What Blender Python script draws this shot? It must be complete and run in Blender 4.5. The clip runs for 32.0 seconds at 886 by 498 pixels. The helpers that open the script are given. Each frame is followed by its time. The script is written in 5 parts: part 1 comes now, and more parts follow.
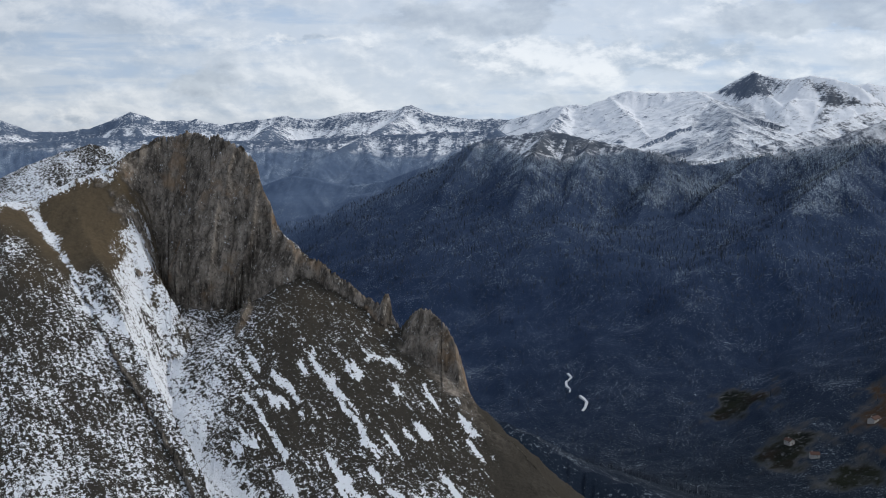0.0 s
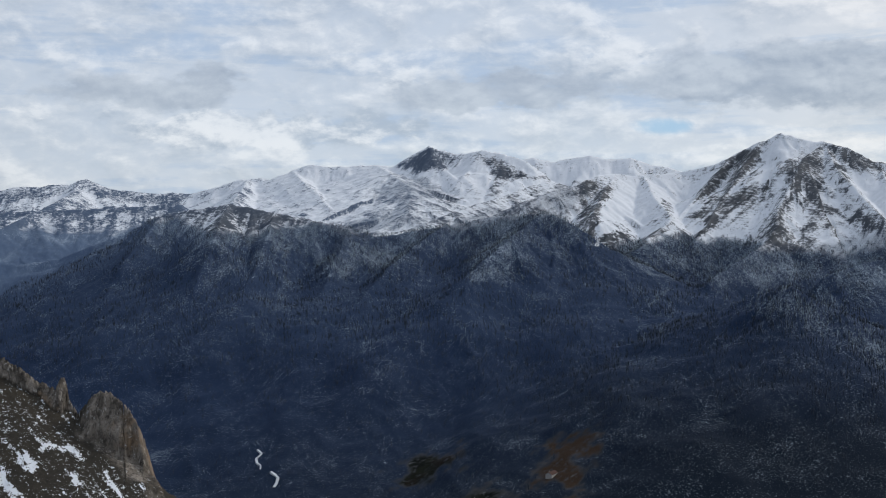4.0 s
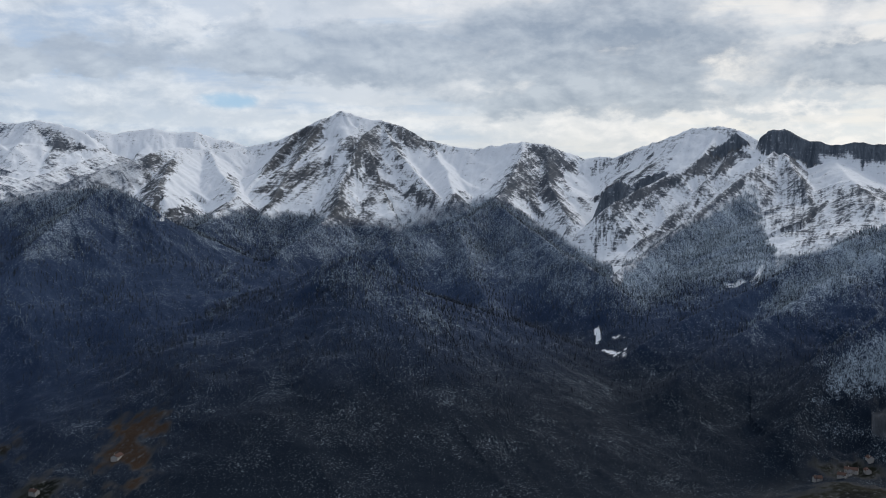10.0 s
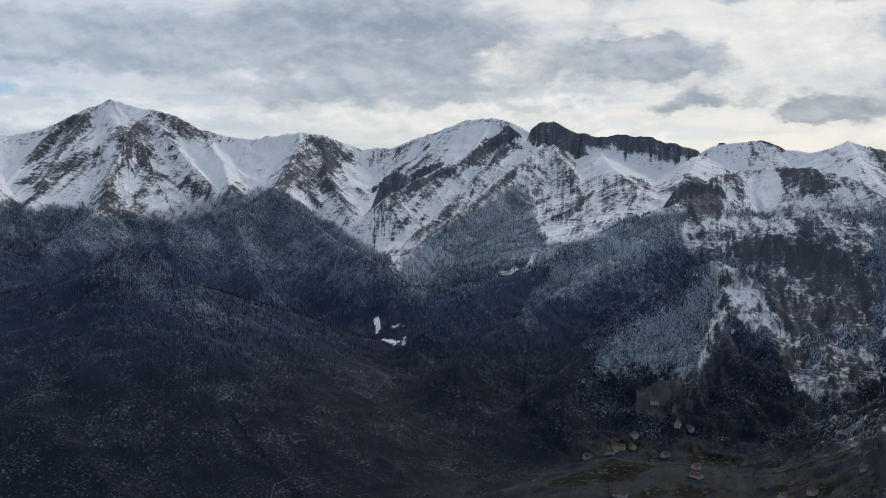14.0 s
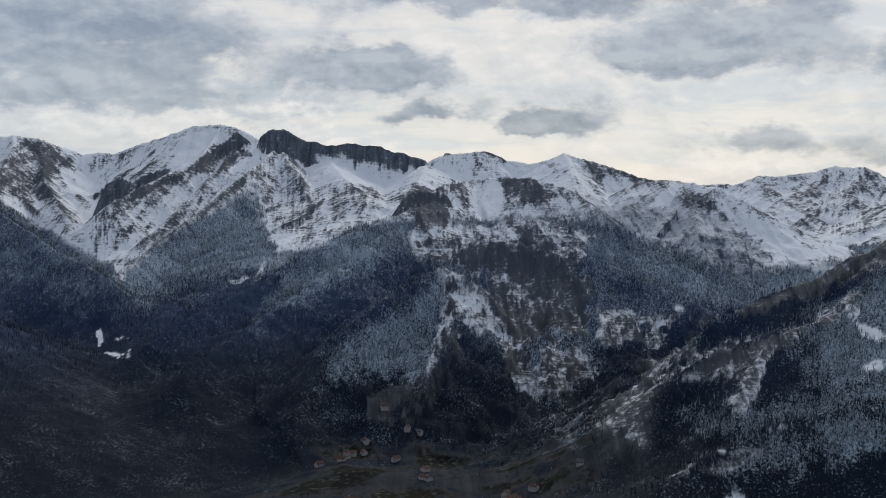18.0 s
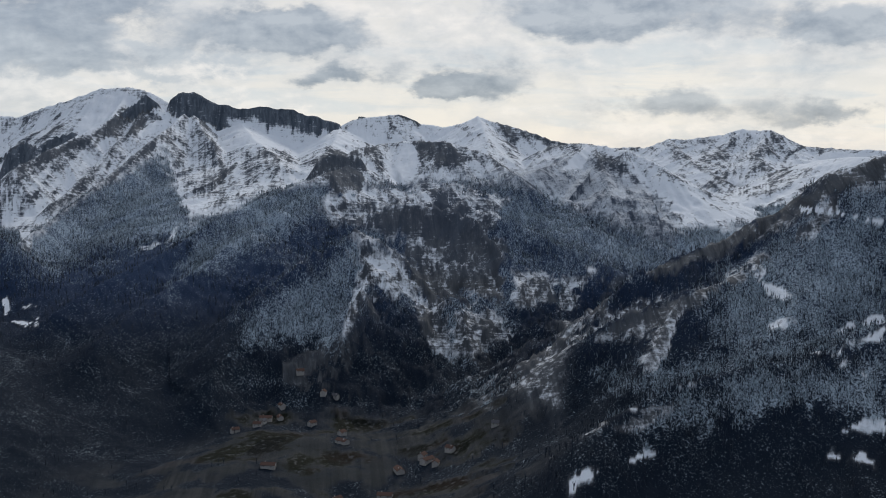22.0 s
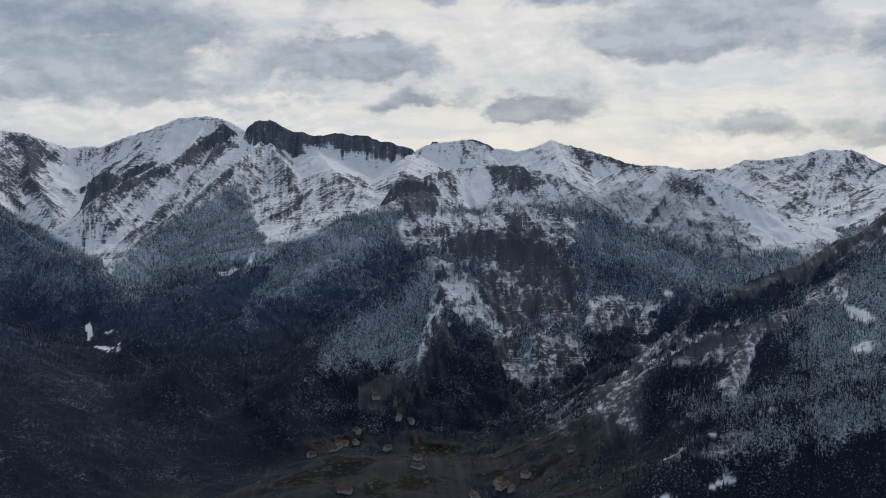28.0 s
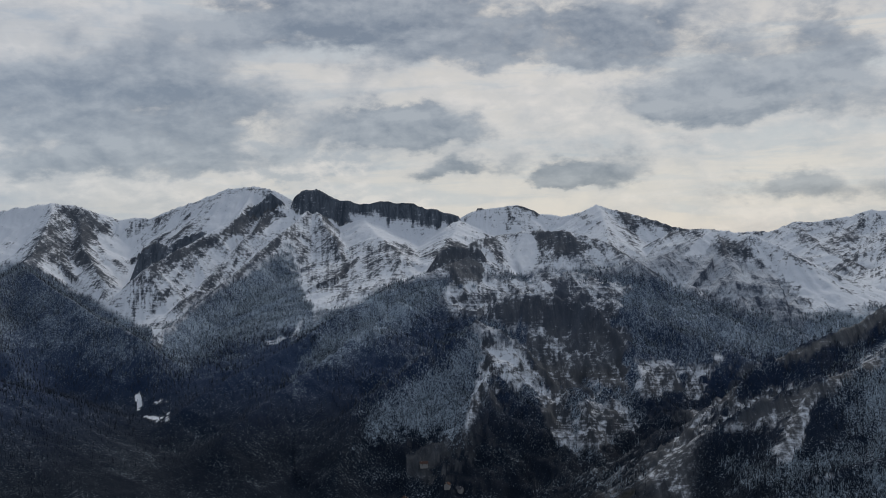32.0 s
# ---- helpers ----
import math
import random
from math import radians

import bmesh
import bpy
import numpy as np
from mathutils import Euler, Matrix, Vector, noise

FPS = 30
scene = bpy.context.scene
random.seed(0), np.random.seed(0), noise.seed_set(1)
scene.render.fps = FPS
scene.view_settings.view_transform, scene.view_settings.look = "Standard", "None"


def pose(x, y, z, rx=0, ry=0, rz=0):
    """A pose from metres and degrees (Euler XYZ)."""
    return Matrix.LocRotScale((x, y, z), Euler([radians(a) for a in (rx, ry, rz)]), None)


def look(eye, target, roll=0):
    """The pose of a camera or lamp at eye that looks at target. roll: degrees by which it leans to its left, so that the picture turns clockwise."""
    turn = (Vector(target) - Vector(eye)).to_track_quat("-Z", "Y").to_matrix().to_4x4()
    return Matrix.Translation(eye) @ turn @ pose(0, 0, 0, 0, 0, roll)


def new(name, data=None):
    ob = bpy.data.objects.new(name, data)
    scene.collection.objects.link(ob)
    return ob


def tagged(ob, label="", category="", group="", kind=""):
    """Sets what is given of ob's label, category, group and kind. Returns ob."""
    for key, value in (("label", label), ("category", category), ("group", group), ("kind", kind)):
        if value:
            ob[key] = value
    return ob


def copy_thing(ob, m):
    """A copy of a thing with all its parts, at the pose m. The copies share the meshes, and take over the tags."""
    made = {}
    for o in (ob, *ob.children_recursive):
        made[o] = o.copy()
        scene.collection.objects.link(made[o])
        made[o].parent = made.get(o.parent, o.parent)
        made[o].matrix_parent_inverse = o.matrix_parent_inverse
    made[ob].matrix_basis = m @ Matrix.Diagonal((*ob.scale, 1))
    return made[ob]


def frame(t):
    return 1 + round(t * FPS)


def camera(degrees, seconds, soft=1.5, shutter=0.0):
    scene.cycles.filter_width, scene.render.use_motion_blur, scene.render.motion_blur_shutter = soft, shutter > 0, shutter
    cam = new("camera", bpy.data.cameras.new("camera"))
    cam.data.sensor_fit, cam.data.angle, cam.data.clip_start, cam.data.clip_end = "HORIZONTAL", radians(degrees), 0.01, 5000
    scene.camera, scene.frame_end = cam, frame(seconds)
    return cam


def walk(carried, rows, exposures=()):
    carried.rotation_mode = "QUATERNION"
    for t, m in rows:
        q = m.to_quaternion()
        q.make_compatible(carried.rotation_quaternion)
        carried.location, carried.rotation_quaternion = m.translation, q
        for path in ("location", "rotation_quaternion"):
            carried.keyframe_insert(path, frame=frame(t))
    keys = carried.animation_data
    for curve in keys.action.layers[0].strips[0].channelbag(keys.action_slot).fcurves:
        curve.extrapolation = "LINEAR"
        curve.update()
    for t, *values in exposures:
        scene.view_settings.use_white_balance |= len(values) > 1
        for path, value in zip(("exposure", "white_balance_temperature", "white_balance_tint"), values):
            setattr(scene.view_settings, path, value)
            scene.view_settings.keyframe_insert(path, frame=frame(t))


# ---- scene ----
cam = camera(42.4, 32.0, soft=1.0)
EYE = 560.0
# seconds, yaw, pitch, roll: a camera turned on the spot, on a summit
# <rows>
ROWS = [
    (0.0, -0.000, -5.529, -0.411),
    (0.5, -1.745, -4.879, -0.422),
    (1.0, -3.450, -4.072, 0.040),
    (1.5, -5.135, -3.932, -0.018),
    (2.0, -6.738, -3.617, -0.104),
    (2.5, -8.572, -2.808, -0.104),
    (3.0, -10.876, -2.157, -0.086),
    (3.5, -13.318, -1.975, 0.082),
    (5.5, -22.049, -1.580, 0.130),
    (6.0, -23.746, -1.677, 0.081),
    (6.5, -25.523, -1.911, 0.086),
    (7.0, -27.219, -2.020, 0.029),
    (7.5, -28.891, -2.115, 0.012),
    (8.0, -30.476, -2.272, -0.058),
    (8.5, -32.179, -2.513, -0.084),
    (9.0, -33.879, -2.742, -0.201),
    (9.5, -35.542, -2.862, -0.077),
    (10.0, -37.217, -3.137, -0.084),
    (10.5, -38.905, -3.199, -0.057),
    (11.0, -40.488, -3.151, 0.046),
    (11.5, -41.554, -3.178, 0.027),
    (12.0, -42.684, -3.203, 0.112),
    (12.5, -43.723, -3.347, 0.088),
    (13.0, -44.943, -3.498, 0.054),
    (13.5, -46.579, -3.618, 0.048),
    (14.0, -48.292, -3.595, 0.035),
    (14.5, -49.891, -3.265, 0.002),
    (16.5, -56.644, -2.816, -0.176),
    (17.0, -58.332, -2.887, -0.335),
    (17.5, -60.037, -3.122, -0.430),
    (18.0, -61.741, -3.140, -0.441),
    (18.5, -62.809, -2.932, -0.137),
    (19.0, -63.367, -2.838, -0.072),
    (19.5, -64.368, -3.178, -0.158),
    (20.0, -65.316, -3.518, -0.220),
    (20.5, -65.934, -3.842, -0.266),
    (21.0, -65.353, -4.159, -0.154),
    (21.5, -65.420, -4.514, -0.224),
    (22.0, -66.024, -4.932, -0.304),
    (22.5, -65.986, -5.336, -0.330),
    (23.0, -65.936, -5.702, -0.407),
    (23.5, -65.970, -7.407, -1.014),
    (24.0, -64.918, -8.157, -0.865),
    (24.5, -65.228, -7.536, -0.781),
    (25.0, -66.755, -6.315, -0.685),
    (25.5, -67.541, -6.532, -0.657),
    (27.5, -64.980, -3.910, -0.038),
    (28.0, -62.350, -3.715, 0.397),
    (28.5, -60.127, -3.365, 0.663),
    (29.0, -58.656, -3.030, 0.798),
    (29.5, -57.972, -2.936, 0.882),
    (30.0, -57.494, -2.613, 0.946),
    (30.5, -57.402, -2.383, 1.025),
    (31.0, -57.978, -2.034, 1.020),
    (31.5, -58.766, -1.334, 1.089),
    (32.0, -60.058, -0.350, 1.185),
]
# </rows>


def eye_at(yaw):
    """The eye swings a little round the one who holds it."""
    a = radians(-yaw)
    return 0.35 * math.sin(a), 0.35 * math.cos(a)


walk(cam, [(t, pose(*eye_at(yaw), EYE, 90 + pitch, roll, yaw)) for t, yaw, pitch, roll in ROWS],
     exposures=[(0.0, 0.1), (3.0, -0.02), (6.0, 0.02), (13.0, -0.08), (17.0, -0.16), (21.0, -0.22), (24.0, 0.06), (25.5, -0.28), (28.0, -0.24), (32.0, -0.5)])

# ---- sky and sun ----
SUN_AZ, SUN_EL = 78.0, 34.0
world = bpy.data.worlds.new("world")
scene.world = world
world.use_nodes = True


class Nodes:
    """Short hand for building node trees."""

    def __init__(self, tree):
        self.tree = tree
        tree.nodes.clear()

    def add(self, kind, inputs=(), **settings):
        n = self.tree.nodes.new(kind)
        for key, value in settings.items():
            setattr(n, key, value)
        for key, value in dict(inputs).items():
            if isinstance(value, bpy.types.NodeSocket):
                self.tree.links.new(value, n.inputs[key])
            else:
                n.inputs[key].default_value = value
        return n

    def math(self, op, a, b=0.0, c=0.0, clamp=False):
        return self.add("ShaderNodeMath", {0: a, 1: b, 2: c}, operation=op, use_clamp=clamp).outputs[0]

    def vec(self, op, a, b=(0, 0, 0)):
        return self.add("ShaderNodeVectorMath", {0: a, 1: b}, operation=op).outputs[0]

    def mix(self, f, a, b):
        n = self.add("ShaderNodeMix", data_type="RGBA")
        for k, value in ((0, f), (6, a), (7, b)):
            if isinstance(value, bpy.types.NodeSocket):
                self.tree.links.new(value, n.inputs[k])
            else:
                n.inputs[k].default_value = value if k == 0 else (*value, 1)
        return n.outputs[2]

    def noise(self, vector, scale, detail=6.0, rough=0.55, distort=0.0):
        return self.add("ShaderNodeTexNoise", {"Vector": vector, "Scale": scale, "Detail": detail, "Roughness": rough, "Distortion": distort}).outputs[0]

    def band(self, value, lo, hi):
        return self.add("ShaderNodeMapRange", {0: value, 1: lo, 2: hi}, interpolation_type="SMOOTHSTEP").outputs[0]


def direction(az, el):
    a, e = radians(az), radians(el)
    return Vector((math.sin(a) * math.cos(e), math.cos(a) * math.cos(e), math.sin(e)))


# bearing, height, half width and half height of grey banks and of white heads, in degrees
CLOUDS = [(66.9, 9.4, 6.5, 1.6), (54.0, 11.2, 6.5, 1.5), (19.1, 6.2, 3.8, 1.0), (32.1, 6.4, 6.0, 1.7), (43.9, 6.1, 2.5, 2.0), (4.1, 6.2, 1.9, 1.3), (46.5, 6.1, 5.2, 1.7), (30.8, 6.4, 5.7, 1.6), (58.6, 5.5, 3.7, 1.1), (65.6, 2.9, 1.9, 0.6), (45.4, 7.1, 6.6, 2.5), (57.8, 5.8, 3.5, 1.1), (67.3, 3.3, 3.5, 1.0), (60.7, 10.3, 12.0, 2.0), (73.7, 7.1, 4.1, 2.0), (79.2, 8.6, 3.1, 2.3), (77.1, 2.3, 3.8, 1.1), (60.6, 3.6, 2.2, 0.6), (41.2, 4.1, 3.8, 0.9), (49.1, 4.1, 3.5, 1.0), (73.5, 6.2, 3.8, 1.1), (85.1, 5.9, 4.5, 1.1), (84.8, 1.8, 3.5, 0.7), (-12.0, 2.8, 1.7, 1.0), (-0.2, 5.7, 5.2, 1.0), (18.0, 5.5, 5.2, 0.8), (40.2, 0.1, 2.9, 0.7)]
HEADS = [(6.0, 3.8, 4.8, 1.0), (-18.1, 0.9, 1.9, 0.4), (5.1, 4.2, 4.5, 0.7), (12.7, 4.1, 2.2, 1.0), (-6.3, 4.7, 3.5, 0.3), (52.0, 4.1, 3.8, 1.1), (52.4, 4.1, 4.1, 1.1), (13.5, 6.3, 1.3, 0.8), (24.8, 7.1, 2.9, 1.3), (38.7, 4.9, 2.5, 1.0)]


def build_sky():
    n = Nodes(world.node_tree)
    way = n.add("ShaderNodeTexCoord").outputs["Generated"]
    sky = n.add("ShaderNodeTexSky", sky_type="NISHITA", sun_disc=False, sun_elevation=radians(SUN_EL), sun_rotation=radians(SUN_AZ), altitude=1500.0)
    xyz = n.add("ShaderNodeSeparateXYZ", {0: way})
    toward = n.add("ShaderNodeVectorMath", {0: way, 1: direction(SUN_AZ, 15)}, operation="DOT_PRODUCT").outputs["Value"]
    sunny = n.band(toward, 0.55, 1.0)
    # bearing and height of the view, in degrees, ruffled
    bearing = n.math("MULTIPLY", n.math("ARCTAN2", xyz.outputs[0], xyz.outputs[1]), 57.3)
    height = n.math("MULTIPLY", n.math("ARCSINE", xyz.outputs[2]), 57.3)
    flat = n.add("ShaderNodeCombineXYZ", {0: bearing, 1: n.math("MULTIPLY", height, 1.8), 2: 0.0}).outputs[0]
    def lifted(dx, dy):
        return n.vec("ADD", flat, (dx, dy, 0.0))

    mass = n.noise(flat, 0.15, 10.0, 0.58, 0.2)
    lump = n.noise(flat, 0.42, 9.0, 0.6, 0.2)
    # cloud heads catch the light, their undersides are grey
    relief = n.math("SUBTRACT", mass, n.noise(lifted(0.5, 1.5), 0.15, 10.0, 0.58, 0.2))
    detail = n.math("SUBTRACT", lump, n.noise(lifted(0.2, 0.6), 0.42, 9.0, 0.6, 0.2))
    light = n.math("ADD", 0.5, n.math("ADD", n.math("MULTIPLY", relief, 3.2), n.math("MULTIPLY", detail, 2.2)), clamp=True)
    # heavy banks: bearing, height, half width, half height, pulled out of shape
    pull = n.add("ShaderNodeTexNoise", {"Vector": lifted(40.0, 0.0), "Scale": 0.42, "Detail": 7.0, "Roughness": 0.6}).outputs["Color"]
    pull = n.add("ShaderNodeSeparateXYZ", {0: pull})
    pulled = n.math("ADD", bearing, n.math("MULTIPLY", n.math("SUBTRACT", pull.outputs[0], 0.5), 6.0))
    raised = n.math("ADD", height, n.math("MULTIPLY", n.math("SUBTRACT", pull.outputs[1], 0.5), 2.6))

    def banks(places):
        total = None
        for az, el, w, h in places:
            u = n.math("MULTIPLY", n.math("SUBTRACT", pulled, az), 1 / w)
            v = n.math("MULTIPLY", n.math("SUBTRACT", raised, el), 1 / h)
            # flat below, billowing above
            v = n.math("MULTIPLY", v, n.math("ADD", 1.0, n.math("MULTIPLY", n.math("LESS_THAN", v, 0.0), 0.35)))
            r = n.math("EXPONENT", n.math("MULTIPLY", n.math("MULTIPLY_ADD", u, u, n.math("MULTIPLY", v, v)), -1.0))
            total = r if total is None else n.math("ADD", total, r)
        return total

    heavy, heads = banks(CLOUDS), banks(HEADS)
    ruffle = n.math("ADD", n.math("MULTIPLY", mass, 0.55), n.math("MULTIPLY", lump, 0.45))
    heavy = n.math("ADD", n.math("SUBTRACT", n.math("MINIMUM", heavy, 1.1), 0.42), n.math("MULTIPLY", n.math("SUBTRACT", ruffle, 0.5), 3.5))
    puffs = n.noise(flat, 0.8, 8.0, 0.6, 0.3)
    heads = n.math("ADD", n.math("SUBTRACT", heads, 0.42), n.math("MULTIPLY", n.math("SUBTRACT", n.math("ADD", n.math("MULTIPLY", puffs, 0.6), n.math("MULTIPLY", lump, 0.4)), 0.5), 3.0))
    # thin bright veil with blue behind it, white heads, grey bellies
    blue = n.mix(sunny, (0.50, 0.59, 0.71), (0.86, 0.84, 0.78))
    veil = n.mix(sunny, (0.66, 0.70, 0.75), (1.07, 0.95, 0.80))
    white = n.mix(sunny, (0.95, 0.93, 0.90), (1.12, 1.0, 0.87))
    grey = n.mix(sunny, (0.47, 0.52, 0.58), (0.62, 0.63, 0.63))
    dark = n.mix(sunny, (0.42, 0.46, 0.52), (0.25, 0.285, 0.335))
    dim = n.mix(sunny, (0.62, 0.65, 0.68), (0.56, 0.57, 0.575))
    thin = n.add("ShaderNodeCombineXYZ", {0: n.math("MULTIPLY", bearing, 0.35), 1: n.math("MULTIPLY", height, 3.2), 2: 7.0}).outputs[0]
    cloud = n.mix(n.band(n.noise(thin, 0.22, 7.0, 0.6, 0.3), 0.40, 0.52), blue, veil)
    cloud = n.mix(n.math("MULTIPLY", n.band(ruffle, 0.37, 0.60), 0.85), cloud, n.mix(light, grey, white))
    gap = n.math("ADD", n.math("POWER", n.math("DIVIDE", n.math("SUBTRACT", bearing, 26.6), 1.6), 2.0), n.math("POWER", n.math("DIVIDE", n.math("SUBTRACT", height, 4.2), 0.45), 2.0))
    gap = n.math("ADD", gap, n.math("MULTIPLY", n.math("SUBTRACT", lump, 0.5), 3.0))
    cloud = n.mix(n.math("MULTIPLY", n.band(gap, 1.4, 0.0), 0.85), cloud, (0.40, 0.60, 0.76))
    cloud = n.mix(n.math("MULTIPLY", n.band(heads, -0.15, 0.5), 0.8), cloud, n.mix(n.band(light, 0.1, 0.9), grey, white))
    cloud = n.mix(n.math("MULTIPLY", n.band(heavy, -0.16, 0.55), 0.95), cloud, n.mix(light, dark, dim))
    skybit = n.vec("MULTIPLY", sky.outputs[0], (0.012, 0.012, 0.012))
    total = n.vec("ADD", n.vec("MULTIPLY", n.mix(n.band(toward, -0.7, 0.35), (0.44, 0.48, 0.55), (0.78, 0.83, 0.91)), cloud), skybit)
    back = n.add("ShaderNodeBackground", {0: total, 1: 1.0})
    out = n.add("ShaderNodeOutputWorld")
    n.tree.links.new(back.outputs[0], out.inputs[0])


build_sky()
sun = new("sun", bpy.data.lights.new("sun", "SUN"))
sun.data.energy, sun.data.angle, sun.data.color = 1.3, radians(10), (1.0, 0.95, 0.87)
sun.matrix_world = look((0, 0, 0), -direction(SUN_AZ, SUN_EL))


# ---- height fields ----
def lattice(i, j, seed):
    h = (i.astype(np.int64) * 374761393 + j.astype(np.int64) * 668265263 + seed * 974711) & 0xFFFFFFFF
    h = ((h ^ (h >> 13)) * 1274126177) & 0xFFFFFFFF
    return ((h ^ (h >> 16)) & 0xFFFF) / 65535.0


def value_noise(x, y, seed=0):
    """Smooth noise from -1 to 1, one cell per unit."""
    i, j = np.floor(x), np.floor(y)
    u, v = x - i, y - j
    u, v = u * u * u * (u * (u * 6 - 15) + 10), v * v * v * (v * (v * 6 - 15) + 10)
    a, b = lattice(i, j, seed), lattice(i + 1, j, seed)
    c, d = lattice(i, j + 1, seed), lattice(i + 1, j + 1, seed)
    return 2 * (a + (b - a) * u + (c - a) * v + (a - b - c + d) * u * v) - 1


def fbm(x, y, octaves=5, seed=0, gain=0.5, ridged=False):
    total, amp, norm = 0.0, 1.0, 0.0
    for k in range(octaves):
        q = value_noise(x + 17.3 * k, y - 9.1 * k, seed + 31 * k)
        total = total + amp * ((1 - 2 * np.abs(q)) if ridged else q)
        norm += amp
        amp *= gain
        x, y = 1.98 * x * 0.92 + 1.98 * y * 0.39, 1.98 * y * 0.92 - 1.98 * x * 0.39
    return total / norm


def smooth(v, lo, hi):
    q = np.clip((v - lo) / (hi - lo), 0, 1)
    return q * q * (3 - 2 * q)


RIDGES = []


def ridge(mass, slope, gully, crest):
    """A crest line of a mountain, in metres; its flanks fall off at the slope, cut by gullies."""
    RIDGES.append((mass, slope, gully, np.array(crest, float)))


# <ridges>
ridge('far_range', 0.60, 0.50, [(-1954, 4384, 601), (-1804, 4438, 598), (-1724, 4459, 619), (-1605, 4493, 578), (-1503, 4518, 572), (-1399, 4542, 589), (-1246, 4576, 657), (-1143, 4593, 623), (-990, 4619, 629), (-890, 4630, 607), (-766, 4642, 631), (-642, 4651, 645), (-517, 4657, 630), (-398, 4659, 661), (-277, 4658, 668), (-196, 4653, 671), (-127, 4646, 696), (-47, 4638, 658), (33, 4628, 645), (169, 4616, 637), (281, 4601, 640), (393, 4583, 658), (526, 4570, 654)])
ridge('far_range', 0.55, 0.50, [(-1741, 3987, 515), (-1565, 4041, 530), (-1345, 4102, 545), (-1097, 4158, 563), (-799, 4208, 549), (-553, 4231, 547), (-304, 4239, 569), (-136, 4231, 574), (30, 4217, 580), (195, 4195, 597)])
ridge('far_range', 0.55, 0.50, [(-129, 4698, 698), (-187, 4446, 625), (-300, 4189, 559), (-442, 3976, 480)])
ridge('far_range', 0.55, 0.50, [(-650, 4705, 646), (-696, 4345, 567), (-756, 3979, 487)])
ridge('wooded_ridge', 0.62, 0.50, [(-910, 3792, 339), (-711, 3733, 381), (-569, 3656, 413), (-475, 3625, 438), (-399, 3589, 429), (-290, 3555, 413), (-165, 3518, 430), (-77, 3477, 466), (8, 3433, 502), (108, 3387, 553), (188, 3339, 570), (290, 3287, 584), (360, 3255, 571), (420, 3223, 556), (510, 3184, 538), (612, 3141, 519), (716, 3119, 481)])
ridge('wooded_ridge', 0.60, 0.40, [(290, 3287, 584), (229, 2991, 481), (160, 2795, 376), (99, 2598, 259), (21, 2450, 177)])
ridge('wooded_ridge', 0.60, 0.40, [(107, 3348, 553), (8, 3100, 431), (-121, 2897, 295), (-224, 2741, 212)])
ridge('wooded_ridge', 0.60, 0.40, [(612, 3141, 519), (473, 2760, 380), (365, 2473, 287), (253, 2336, 196), (133, 2246, 95)])
ridge('wooded_ridge', 0.60, 0.40, [(420, 3223, 556), (341, 2930, 440), (248, 2689, 330), (179, 2443, 228)])
ridge('snow_massif', 0.62, 0.24, [(247, 4393, 629), (353, 4377, 660), (437, 4361, 688), (500, 4346, 690), (562, 4330, 686), (623, 4314, 719), (683, 4296, 740), (764, 4274, 731), (823, 4255, 737), (921, 4226, 739), (1007, 4197, 726), (1052, 4178, 772), (1116, 4153, 808), (1174, 4102, 783), (1220, 4054, 775), (1281, 4000, 785), (1342, 3945, 769), (1400, 3889, 742), (1470, 3827, 684)])
ridge('snow_massif', 0.36, 0.24, [(915, 4201, 738), (922, 3944, 697), (932, 3684, 640), (844, 3397, 558)])
ridge('snow_massif', 0.40, 0.24, [(1435, 3734, 671), (1212, 3549, 613), (984, 3359, 560), (810, 3251, 511), (653, 3184, 479)])
ridge('snow_massif', 0.55, 0.24, [(1116, 4153, 808), (1098, 4002, 735), (1138, 3835, 672)])
ridge('snow_massif', 0.55, 0.24, [(1312, 4095, 790), (1232, 3963, 734), (1155, 3830, 681)])
ridge('snow_massif', 0.55, 0.24, [(455, 4326, 687), (400, 4080, 624), (317, 3686, 563)])
ridge('snow_massif', 0.42, 0.24, [(622, 4305, 719), (645, 4049, 655), (654, 3642, 574)])
ridge('snow_massif', 1.10, 0.60, [(1006, 4109, 735), (1047, 4078, 773), (1088, 4046, 798), (1115, 4018, 755), (1153, 3987, 711)])
ridge('snow_massif', 1.10, 0.60, [(1206, 4002, 726), (1248, 3954, 753), (1291, 3905, 728), (1350, 3850, 689)])
ridge('back_summits', 0.70, 0.50, [(1495, 4456, 758), (1627, 4410, 781), (1713, 4377, 767), (1778, 4351, 781), (1842, 4324, 790), (1927, 4287, 771), (1991, 4258, 780), (2074, 4218, 747), (2197, 4155, 714), (2318, 4089, 713)])
ridge('bowl_mountain', 0.65, 0.32, [(1864, 3483, 682), (1772, 3474, 685), (1665, 3471, 680), (1567, 3462, 682), (1475, 3415, 676), (1394, 3363, 645), (1298, 3315, 622), (1172, 3277, 593), (1049, 3234, 544)])
ridge('bowl_mountain', 0.60, 0.32, [(1665, 3471, 680), (1589, 3231, 604), (1545, 3029, 535), (1348, 2847, 459)])
ridge('bowl_mountain', 0.60, 0.32, [(1567, 3462, 682), (1444, 3298, 623), (1320, 3079, 552)])
ridge('wooded_hill', 0.60, 0.35, [(646, 3236, 478), (756, 3151, 498), (862, 3061, 522), (934, 2977, 541), (1030, 2881, 553), (1066, 2804, 558), (1095, 2757, 541), (1123, 2710, 480), (1143, 2665, 438)])
ridge('wooded_hill', 0.60, 0.40, [(1066, 2804, 558), (916, 2646, 498), (753, 2489, 413), (617, 2371, 326), (481, 2249, 263)])
